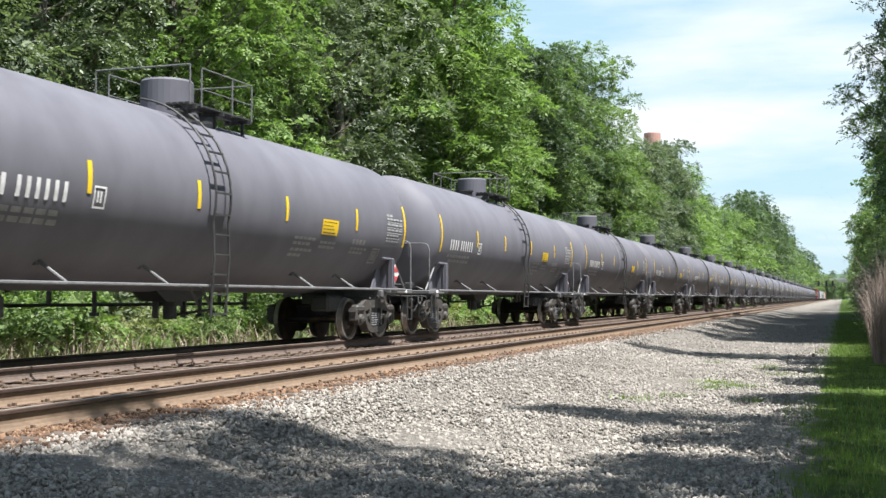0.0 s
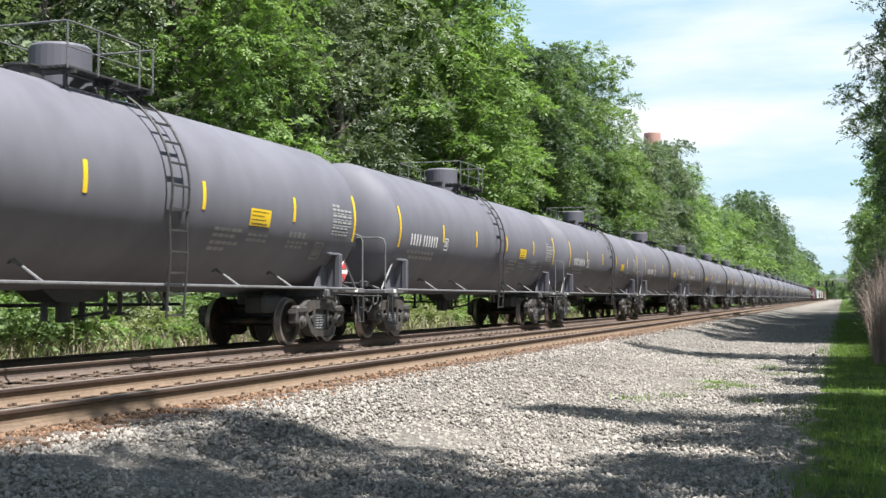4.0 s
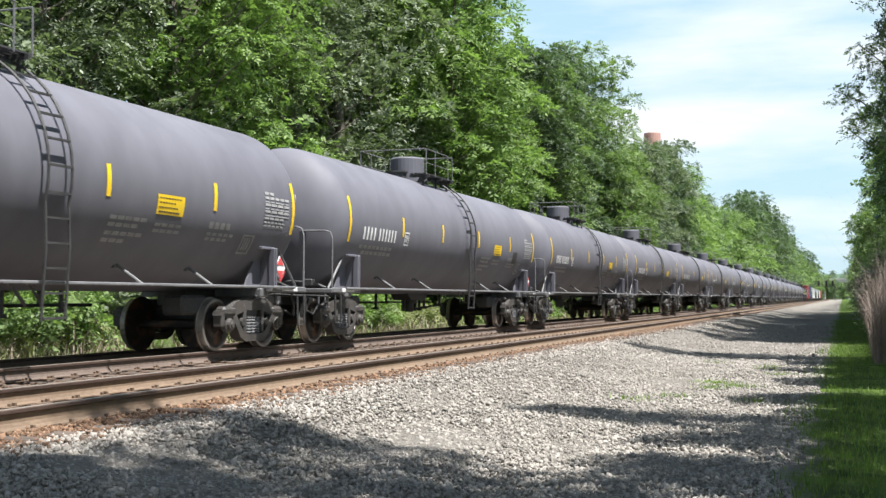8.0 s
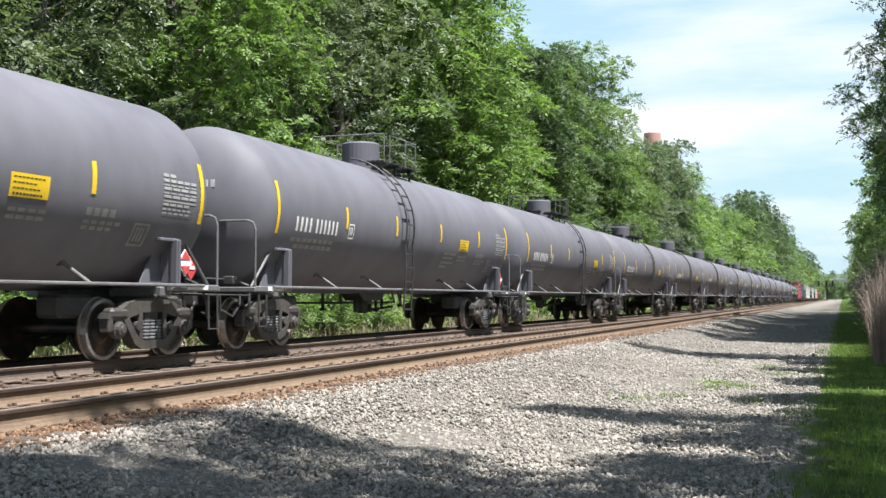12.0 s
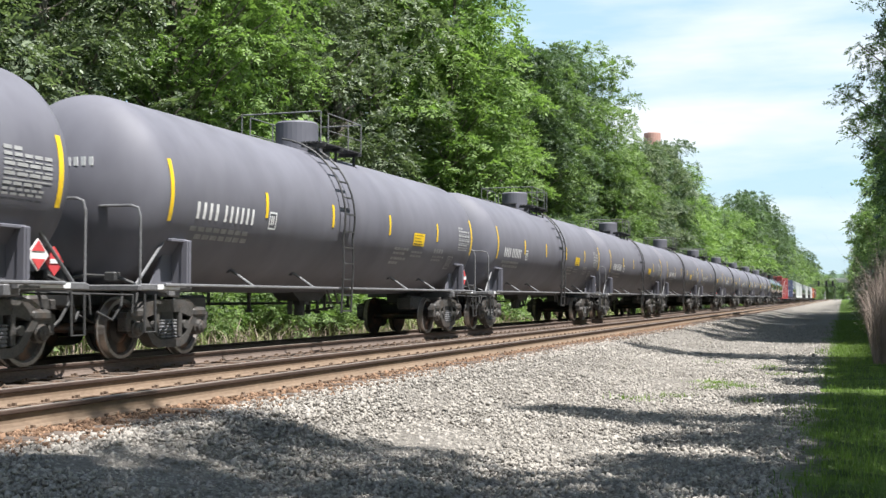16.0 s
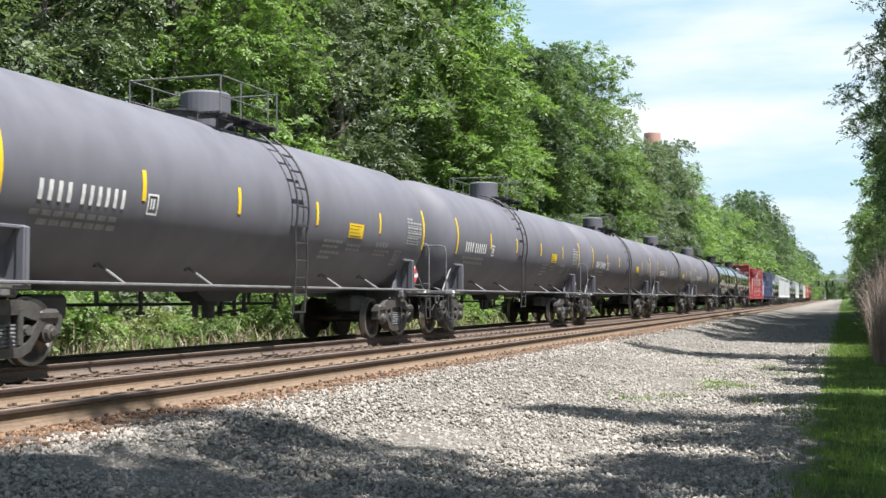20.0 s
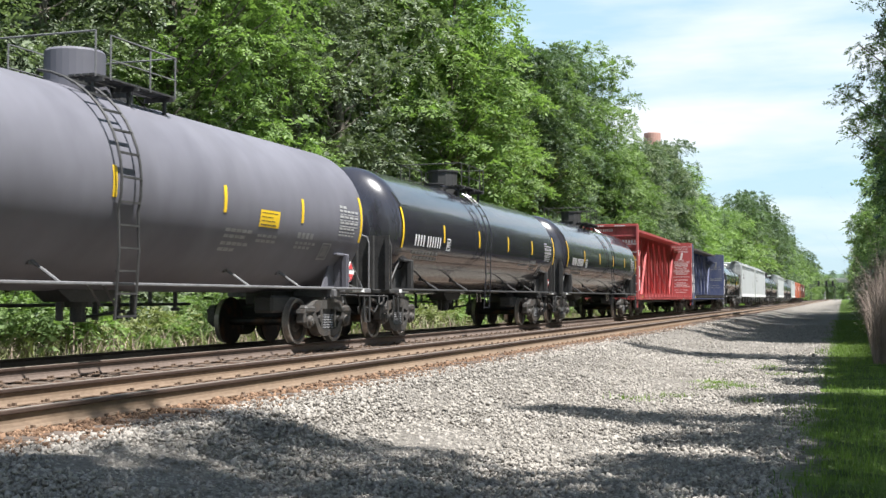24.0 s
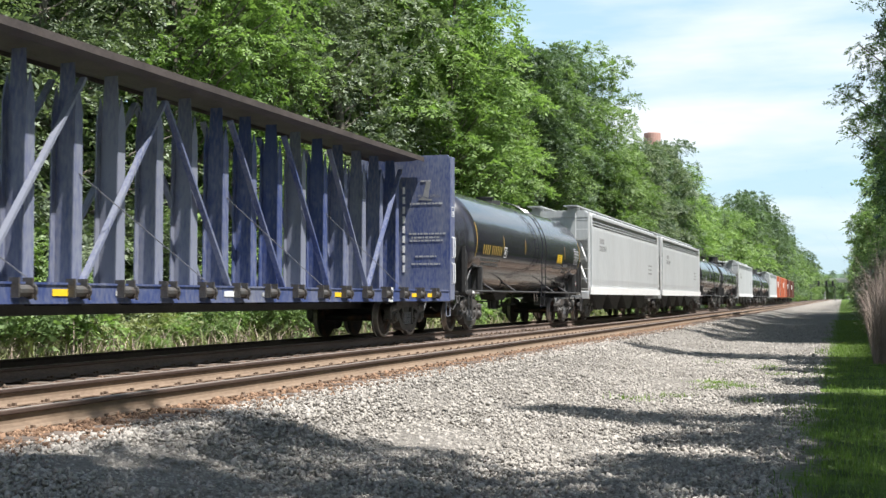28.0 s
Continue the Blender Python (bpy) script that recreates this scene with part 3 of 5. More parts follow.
# ---- centre-beam flat cars ----
def centerbeam_car(label, paint, chord_paint, length=23.05, words=True):
    car = tagged(new("centerbeam_flat_car"), label, "freight car", "flat cars of the train")
    half, deck, top = length / 2, 1.12, 4.70
    inner = half - 0.75
    bm = bmesh.new()
    box(bm, 0, 0, deck - 0.05, 2.7, 2 * inner, 0.10)
    part("deck", bm, paint, car)
    bm = bmesh.new()
    box(bm, 0, 0, 0.88, 0.6, 2 * half - 1.0, 0.42, bevel=0.02)
    for k in range(-4, 5):
        box(bm, 0, k * 2.3, 0.92, 2.5, 0.12, 0.22)
    part("centre_sill", bm, DARK_STEEL, car)
    for s in (1, -1):
        bm = bmesh.new()
        slab(bm, [(s * 1.26, deck - 0.277), (s * 1.42, deck - 0.277), (s * 1.42, deck - 0.247), (s * 1.405, deck - 0.247), (s * 1.405, deck - 0.027), (s * 1.42, deck - 0.027),
                  (s * 1.42, deck + 0.003), (s * 1.26, deck + 0.003), (s * 1.26, deck - 0.027), (s * 1.36, deck - 0.027), (s * 1.36, deck - 0.247), (s * 1.26, deck - 0.247)], "y", 0, 2 * inner)
        part("side_sill", bm, paint, car)
    n = 19
    ys = [-inner + 0.7 + (2 * inner - 1.4) * i / (n - 1) for i in range(n)]
    # risers on the middle line: web with flanges, wider at the foot
    bm = bmesh.new()
    slab(bm, [(-0.22, deck), (0.22, deck), (0.18, deck + 2.2), (0.12, top - 0.2), (-0.12, top - 0.2), (-0.18, deck + 2.2)], "y", 0, 0.02)
    for s in (1, -1):
        slab(bm, [(-0.12, deck), (0.12, deck), (0.095, top - 0.95), (0.0, top - 0.55), (-0.095, top - 0.95)], "x", s * 0.20, 0.025)
    post = part("riser", bm, paint, car)
    post.matrix_basis = pose(0, ys[0], 0)
    for y in ys[1:]:
        again(post, car, pose(0, y, 0))
    bm = bmesh.new()
    slab(bm, [(-0.70, top - 0.17), (-0.67, top - 0.17), (-0.67, top - 0.10), (-0.3, top - 0.15), (0.3, top - 0.15), (0.67, top - 0.10), (0.67, top - 0.17), (0.70, top - 0.17),
              (0.70, top - 0.05), (0.55, top - 0.02), (-0.55, top - 0.02), (-0.70, top - 0.05)], "y", 0, 2 * inner)
    part("top_chord", bm, chord_paint, car, "wide weathered top chord")
    step = ys[1] - ys[0]
    for i in range(0, n - 2, 2):
        lo, hi = (ys[i], ys[i + 2]) if ys[i + 1] < 0 else (ys[i + 2], ys[i])
        if i == n - 3:
            lo, hi = ys[i], ys[i + 2]
        for s in (1, -1):
            bm = bmesh.new()
            a, b = Vector((s * 0.29, lo, deck + 0.02)), Vector((s * 0.29, hi, top - 0.45))
            d = b - a
            m = Matrix.Translation((a + b) / 2) @ d.to_track_quat("Z", "X").to_matrix().to_4x4()
            bmesh.ops.create_cube(bm, size=1.0, matrix=m @ Matrix.Diagonal((0.05, 0.11, d.length, 1)))
            part("diagonal_brace", bm, paint, car)
    for i in range(2, n - 3, 4):
        bm = bmesh.new()
        rod(bm, (0.20, ys[i], deck + 1.7), (1.30, ys[i + 2] - 0.2, deck + 0.02), 0.009, 5)
        part("tie_down_cable", bm, FITTING, car, "slack steel tie-down cable")
    # ends: bulkheads with edge posts and ribs
    for e in (-1, 1):
        bm = bmesh.new()
        y = e * (inner + 0.10)
        slab(bm, [(-1.40, deck - 0.25), (1.40, deck - 0.25), (1.40, top - 0.10), (1.32, top), (-1.32, top), (-1.40, top - 0.10)], "y", y, 0.05)
        bh = part("bulkhead", bm, paint, car)
        for s in (1, -1):
            bm = bmesh.new()
            box(bm, s * 1.36, y + e * 0.175, (deck + top) / 2 - 0.15, 0.10, 0.30, top - deck + 0.2, bevel=0.01)
            part("edge_post", bm, paint, bh)
        for z in (1.35, 1.9, 2.45, 3.0, 3.55, 4.1, 4.6):
            bm = bmesh.new()
            box(bm, 0, y + e * 0.12, z, 2.6, 0.18, 0.09)
            part("stiffener", bm, paint, bh)
        for s in (1, -1):
            for z in (1.98, 1.30):
                for d in (0.10, 0.24):
                    bm = bmesh.new()
                    pipe(bm, [(s * 1.40, y + e * d, z), (s * 1.45, y + e * d, z + 0.03), (s * 1.45, y + e * d, z + 0.52), (s * 1.40, y + e * d, z + 0.55)], 0.015, 5)
                    part("grab_iron", bm, WHITE, bh)
        for k in range(7):
            bm = bmesh.new()
            box(bm, 1.1, y + e * 0.34, 1.25 + 0.4 * k, 0.5, 0.025, 0.025)
            part("ladder_rung", bm, WHITE, bh)
        if e < 0:
            bm = bmesh.new()
            for x0, z, n_, w_, h_ in ((-0.75, 4.38, 3, 0.075, 0.12), (-0.40, 4.38, 5, 0.075, 0.12), (0.15, 3.80, 3, 0.10, 0.17), (0.62, 3.80, 5, 0.10, 0.17), (0.55, 3.34, 5, 0.05, 0.07), (0.55, 3.22, 4, 0.05, 0.07),
                                     (0.60, 2.70, 4, 0.06, 0.09), (0.60, 2.20, 5, 0.05, 0.07)):
                for k_ in range(n_):
                    box(bm, x0 + k_ * w_ * 1.45, y - 0.029, z, w_, 0.006, h_)
            for x0, n_ in ((-0.95, 6), (0.25, 5)):
                for k_ in range(n_):
                    box(bm, x0 + k_ * 0.11, y - 0.214, 4.6, 0.075, 0.006, 0.06)
            tagged(part("bulkhead_marking", bm, LETTER, bh, "rows of white marking bars"), kind="stuff")
        bm = bmesh.new()
        for dy, dz, sy, sz in ((0.07, 0, 0.02, 0.26), (0.28, 0, 0.02, 0.26), (0.175, -0.12, 0.19, 0.02), (0.175, 0.12, 0.19, 0.02), (0.175, -0.03, 0.08, 0.09)):
            box(bm, 1.412, y + e * dy, 3.20 + dz, 0.006, sy, sz)
        part("post_stencil", bm, LETTER, bh, "white framed stencil on the edge post")
        bm = bmesh.new()
        box(bm, 0, e * (half - 0.55), 0.98, 2.7, 0.5, 0.30, bevel=0.02)
        for s in (1, -1):
            pipe(bm, [(s * 1.30, e * (half - 0.75), 0.9), (s * 1.32, e * (half - 0.75), 0.45), (s * 1.32, e * (half - 0.45), 0.45), (s * 1.30, e * (half - 0.45), 0.9)], 0.02, 6)
        part("end_sill", bm, paint, car)
        coupler(car, e * half, e)
        bogie(car, e * (half - 3.0))
    # far bulkhead's face towards the load
    face = inner + 0.10 - 0.031
    turn = Matrix.Translation((0, face, 0)) @ pose(0, 0, 0, 90, 0, 0)
    if words:
        for words_, size, z in (("LOADING & UNLOADING", 0.118, 4.42), ("INSTRUCTIONS", 0.13, 4.26), ("WARNING", 0.20, 4.09), ("CAR MAY ROLL OVER", 0.125, 3.40),
                                ("SAFETY FIRST", 0.15, 3.03), ("WARNING", 0.19, 2.15), ("73'-0\" BETWEEN", 0.13, 1.46), ("BULKHEADS", 0.13, 1.30)):
            for cx in (0.72, -0.66):
                letters("lettering", words_, size, turn @ Matrix.Translation((cx, z, 0)), LETTER, car)
        bm = bmesh.new()
        rows = [(3.31, 0.95), (3.22, 0.8), (3.14, 0.9), (2.93, 0.7), (2.83, 1.0), (2.73, 1.05), (2.64, 0.9), (2.55, 0.7), (2.37, 1.05), (1.97, 0.6), (1.88, 0.9), (1.79, 0.7), (1.70, 0.95)]
    else:
        bm = bmesh.new()
        rows = [(4.02, 0.3), (3.42, 0.9), (2.62, 0.95), (2.52, 0.8), (2.44, 0.9), (2.02, 0.6), (1.82, 0.8)]
        letters("lettering", "WARNING", 0.13, turn @ Matrix.Translation((0.80, 3.62, 0)), FAINT, car)
    for z, w, cx in [(z, w, cx) for z, w in rows for cx in ((0.72, -0.66) if words else (0.72,))]:
        x, k = cx - w / 2, 0
        while x < cx + w / 2:
            l_ = 0.04 + 0.07 * ((k * 7 + int(z * 100)) % 3) / 2
            box(bm, x + l_ / 2, face - 0.002, z, l_, 0.006, 0.048)
            x += l_ + 0.03
            k += 1
    tagged(part("small_lettering", bm, LETTER if words else PANEL, car, "rows of small white lettering bars"), kind="stuff")
    bm = bmesh.new()
    slab(bm, [(0.64, 3.62), (0.78, 3.57), (0.86, 3.98), (0.74, 4.03)], "y", face - 0.003, 0.008)
    slab(bm, [(0.50, 3.52), (0.90, 3.49), (0.90, 3.53), (0.78, 3.55), (0.62, 3.60)], "y", face - 0.003, 0.008)
    part("pictogram", bm, LETTER if words else FAINT, car, "white tipping-load pictogram")
    bm = bmesh.new()
    for k in range(9 if not words else 0):
        box(bm, 0.10, face - 0.003, 1.7 + 0.26 * k, 0.07, 0.006, 0.19)
    if not words:
        tagged(part("edge_lettering", bm, LETTER, car), kind="stuff")
    # winches and reflectors along the near sill
    bm = bmesh.new()
    rod(bm, (1.46, -0.13, deck - 0.11), (1.46, 0.13, deck - 0.11), 0.075, 10)
    rod(bm, (1.46, 0.13, deck - 0.11), (1.46, 0.17, deck - 0.11), 0.105, 12)
    box(bm, 1.45, -0.14, deck - 0.07, 0.15, 0.03, 0.25)
    box(bm, 1.45, 0.12, deck - 0.07, 0.15, 0.03, 0.25)
    box(bm, 1.49, 0.19, deck - 0.16, 0.03, 0.03, 0.14, turn=(30, 0, 0))
    winch = part("winch", bm, paint if words else CAST, car, "ratchet tie-down winch")
    winch.matrix_basis = pose(0, ys[0] + step / 2, 0)
    for y in ys[1:-1]:
        again(winch, car, pose(0, y + step / 2, 0))
    for i, y in enumerate(ys):
        if i % 4 == 0 or i == n - 2:
            reflector(car, 1.411, y + 0.30, deck - 0.13, 0.42, 0.09, LETTER if i == 8 else DULL_YELLOW if words else YELLOW)
    bm = bmesh.new()
    for y0, count in ((ys[0] + 1.50, 3), (ys[0] + 2.15, 5)):
        for k in range(count):
            box(bm, 1.411, y0 + 0.145 * k, deck - 0.135, 0.006, 0.095, 0.15)
    for y0, count in ((ys[9] + 0.35, 6), (ys[12] + 0.35, 5), (ys[5] + 0.4, 4)):
        for k in range(count):
            box(bm, 1.411, y0 + 0.10 * k, deck - 0.135, 0.006, 0.065, 0.07)
    tagged(part("sill_marking", bm, LETTER if words else PANEL, car, "white marking bars along the sill"), kind="stuff")
    bm = bmesh.new()
    box(bm, 1.43, 6.5, deck - 0.12, 0.02, 0.24, 0.32)
    pl = part("inspection_plate", bm, WHITE, car, "white framed inspection stencil plate")
    bm = bmesh.new()
    box(bm, 1.442, 6.5, deck - 0.055, 0.01, 0.15, 0.09)
    box(bm, 1.442, 6.5, deck - 0.19, 0.01, 0.15, 0.09)
    part("plate_print", bm, DARK_STEEL, pl)
    return car


# ---- covered hoppers ----
def hopper_car(label, length=19.75):
    car = tagged(new("covered_hopper_car"), label, "hopper car", "hopper cars of the train")
    half = length / 2
    body = half - 1.15
    bm = bmesh.new()
    # the shell: slope sheets cut the lower ends back between the side sheets
    full = body + 0.32
    slab(bm, [(-full + 0.02, 4.2), (-full + 0.02, 3.35), (-full + 2.0, 1.17), (full - 2.0, 1.17), (full - 0.02, 3.35), (full - 0.02, 4.2)], "x", 0, 2.98)
    part("shell", bm, HOPPER, car)
    bm = bmesh.new()
    slab(bm, [(-1.50, 4.205), (-1.51, 4.28), (-1.25, 4.48), (1.25, 4.48), (1.51, 4.28), (1.50, 4.205)], "y", 0, 2 * full)
    part("roof", bm, HOPPER, car)
    for s in (1, -1):
        bm = bmesh.new()
        slab(bm, [(s * 1.495, 1.15), (s * 1.53, 1.15), (s * 1.56, 1.7), (s * 1.565, 3.7), (s * 1.515, 4.275), (s * 1.495, 4.2)], "y", 0, 2 * full)
        part("side_sheet", bm, HOPPER, car)
        bm = bmesh.new()
        box(bm, s * 1.57, 0, 1.22, 0.05, 2 * half - 1.0, 0.30)
        part("side_sill", bm, WHITE, car)
        bm = bmesh.new()
        box(bm, s * 1.54, 0, 4.27, 0.10, 2 * body, 0.12)
        part("roof_rail", bm, HOPPER, car)
        for e in (-1, 1):
            bm = bmesh.new()
            box(bm, s * 1.50, e * (half - 0.58), 2.75, 0.08, 0.08, 3.3)
            part("end_post", bm, WHITE, car)
            bm = bmesh.new()
            for k in range(8):
                box(bm, s * 1.22, e * (half - 0.56), 1.3 + 0.4 * k, 0.5, 0.025, 0.025)
            box(bm, s * 0.96, e * (half - 0.56), 2.75, 0.03, 0.03, 3.2)
            part("end_ladder", bm, WHITE, car)
    for s in (1, -1):
        for z in (4.02, 3.90):
            bm = bmesh.new()
            box(bm, s * (1.556 if z > 4 else 1.562), 0, z, 0.022, 2 * full - 0.5, 0.02)
            part("side_seam", bm, FITTING, car, "dark seam under the roof edge")
        for e in (-1, 1):
            for k in (0.35, 1.2):
                bm = bmesh.new()
                rod(bm, (s * 1.40, e * (half - 0.62), 1.2 + k), (s * 0.75, e * (full - 0.5), 2.6 + k), 0.035, 6)
                part("end_brace", bm, WHITE, car)
    bm = bmesh.new()
    for s in (1, -1):
        box(bm, s * 0.75, 0, 4.66, 0.55, 2 * half - 1.0, 0.04)
        for k in range(-6, 7):
            box(bm, s * 0.75, k * body / 6, 4.56, 0.5, 0.05, 0.16)
    part("running_board", bm, HOPPER, car)
    for k in (-0.72, -0.24, 0.24, 0.72):
        bm = bmesh.new()
        box(bm, 0, k * body, 4.54, 0.7, 2.6, 0.12, bevel=0.03)
        part("roof_hatch", bm, HOPPER, car)
        bm = bmesh.new()
        y = k * body * 0.86
        slab(bm, [(y - 1.8, 1.2), (y + 1.8, 1.2), (y + 0.5, 0.42), (y - 0.5, 0.42)], "x", 0, 2.3)
        part("discharge_bay", bm, DARK_STEEL, car)
    bm = bmesh.new()
    box(bm, 0, 0, 0.95, 0.6, 2 * half - 0.9, 0.36)
    for e in (-1, 1):
        box(bm, 0, e * (half - 0.62), 1.05, 3.0, 0.26, 0.32, bevel=0.02)
    part("centre_sill", bm, HOPPER, car)
    bm = bmesh.new()
    for z, y, n in ((3.3, -body + 1.4, 4), (3.0, -body + 1.4, 6)):
        for i in range(n):
            box(bm, 1.563, y + 0.26 * i, z, 0.008, 0.18, 0.22)
    for z in (2.6, 2.4, 2.2):
        for i in range(4):
            box(bm, 1.560, body - 3.0 + 0.3 * i, z, 0.008, 0.24, 0.08)
    tagged(part("car_marking", bm, FAINT, car, "faded marking bars"), kind="stuff")
    for e in (-1, 1):
        coupler(car, e * half, e)
        bogie(car, e * (half - 2.1))
    return car


# ---- box cars ----
def box_car(label, paint, length=17.6):
    car = tagged(new("box_car"), label, "box car", "box cars of the train")
    half = length / 2
    body = half - 0.55
    bm = bmesh.new()
    slab(bm, [(-1.48, 1.05), (1.48, 1.05), (1.48, 4.42), (0, 4.62), (-1.48, 4.42)], "y", 0, 2 * body)
    part("body", bm, paint, car)
    bm = bmesh.new()
    for k in range(17):
        y = -body + 0.3 + k * (2 * body - 0.6) / 16
        if abs(y) > 1.7:
            for s in (1, -1):
                box(bm, s * 1.50, y, 2.7, 0.05, 0.10, 3.2)
    part("side_rib", bm, paint, car)
    for s in (1, -1):
        bm = bmesh.new()
        box(bm, s * 1.53, 0, 2.72, 0.06, 3.1, 3.1)
        for z in (1.8, 2.7, 3.6):
            box(bm, s * 1.56, 0, z, 0.03, 3.0, 0.07)
        d = part("sliding_door", bm, paint, car)
        bm = bmesh.new()
        for y in (-1.1, 1.1):
            rod(bm, (s * 1.60, y, 1.3), (s * 1.60, y, 4.2), 0.025, 6)
        part("lock_bar", bm, FITTING, d)
    bm = bmesh.new()
    for i in range(4):
        box(bm, 1.57, -body + 1.6 + 0.75 * i, 3.1, 0.01, 0.5, 0.9)
    part("car_marking", bm, LETTER, car, "large white marking bars")
    bm = bmesh.new()
    box(bm, 0, 0, 0.9, 0.6, 2 * half - 0.9, 0.36)
    part("centre_sill", bm, DARK_STEEL, car)
    for e in (-1, 1):
        coupler(car, e * half, e)
        bogie(car, e * (half - 2.2))
    return car


# ---- the train, from its foremost car in view to its tail ----
TRAIN = []          # (car, place of its middle at 0 s)
START = 8.94


def couple(car, length):
    global START
    TRAIN.append((car, START + length / 2))
    START += length


def build_train():
    # four kinds of the grey car: ladder behind or ahead of the housing, middle strips moved or not
    kinds = {}
    for i in range(26):
        ahead, moved = i in (0, 13, 16, 17, 20, 22, 25), i in (6, 8, 10, 25)
        if (ahead, moved) in kinds:
            car = copy_thing(kinds[ahead, moved], Matrix())
        else:
            car = tank_car("grey painted tank car with a forward ladder, dusty" if ahead else "grey painted tank car with yellow strips, dusty", GREY,
                           ladder_y=-1.08 if ahead else 0.58, strip_shift=0.33 if moved else 0.0)
            kinds[ahead, moved] = car
        couple(car, LONG)
        if i in (7, 9):
            bm = bmesh.new()
            decal(bm, 1.53, 2.555, 5.15, 5.62, 1.98, 2.34, 0.010)
            part("repaint_patch", bm, DARK_STEEL, car, "dark repainted square")
            car["label"] = "grey painted tank car with a dark repainted patch"
        if i == 2:
            bm = bmesh.new()
            decal(bm, 1.53, 2.555, -0.30, -0.08, 1.75, 3.6, 0.009, 14)
            part("scrape_mark", bm, SCRAPE, car, "pale scraped streak")
            car["label"] = "grey painted tank car with a pale scraped streak"
    couple(tank_car("glossy black tank car with yellow strips", BLACK, 17.28, 1.51, 2.53, DARK_STEEL, "dark", "black", ladder_y=-0.85), 17.28)
    couple(tank_car("glossy black tank car with yellow strips, ladder set back", BLACK, 17.28, 1.51, 2.53, DARK_STEEL, "dark", "black", ladder_y=1.05), 17.28)
    couple(centerbeam_car("weathered red centre-beam lumber flat car, unloaded", RUST_RED, RUST_RED), 23.05)
    couple(centerbeam_car("faded blue centre-beam lumber flat car, unloaded", BLUE, BLUE_TOP, words=False), 23.05)
    short = tank_car("short glossy black tank car with yellow strips", BLACK, 16.1, 1.52, 2.54, DARK_STEEL, "low", "black", mark_paint=DULL_YELLOW, strip_paint=DULL_YELLOW)
    plain = tank_car("short glossy black tank car with faded marks", BLACK, 16.1, 1.52, 2.54, DARK_STEEL, "dark", "black", mark_paint=FAINT, strip_paint=FAINT)
    couple(short, 16.1)
    hop = hopper_car("light grey covered hopper car with white sill")
    couple(hop, 19.75)
    couple(copy_thing(hop, Matrix()), 19.75)
    couple(plain, 16.1)
    couple(copy_thing(plain, Matrix()), 16.1)
    couple(copy_thing(hop, Matrix()), 19.75)
    couple(copy_thing(plain, Matrix()), 16.1)
    couple(copy_thing(plain, Matrix()), 16.1)
    couple(copy_thing(hop, Matrix()), 19.75)
    orange = box_car("orange ribbed box car with white marking", ORANGE)
    couple(orange, 17.6)
    couple(copy_thing(orange, Matrix()), 17.6)
    brown = box_car("brown ribbed box car, dull", BROWN)
    couple(brown, 17.6)
    couple(copy_thing(brown, Matrix()), 17.6)


build_train()


# ---- ground, ballast and tracks ----
def ground_height(x, y):
    """Cross-section: bank, far ditch, raised bed, gravel path, grass verge."""
    pts = [(-400, 2.0), (-60, 0.6), (-24, 0.15), (-15.6, -0.05), (-14.4, 0.0), (-13.1, 0.33), (-5.35, 0.33), (-4.0, 0.06), (-2.6, 0.0), (1.2, 0.03), (2.6, 0.18), (6, 0.3), (60, 1.2), (400, 3.0)]
    for (x0, z0), (x1, z1) in zip(pts, pts[1:]):
        if x <= x1:
            k = min(max((x - x0) / (x1 - x0), 0), 1)
            return z0 + (z1 - z0) * k
    return pts[-1][1]


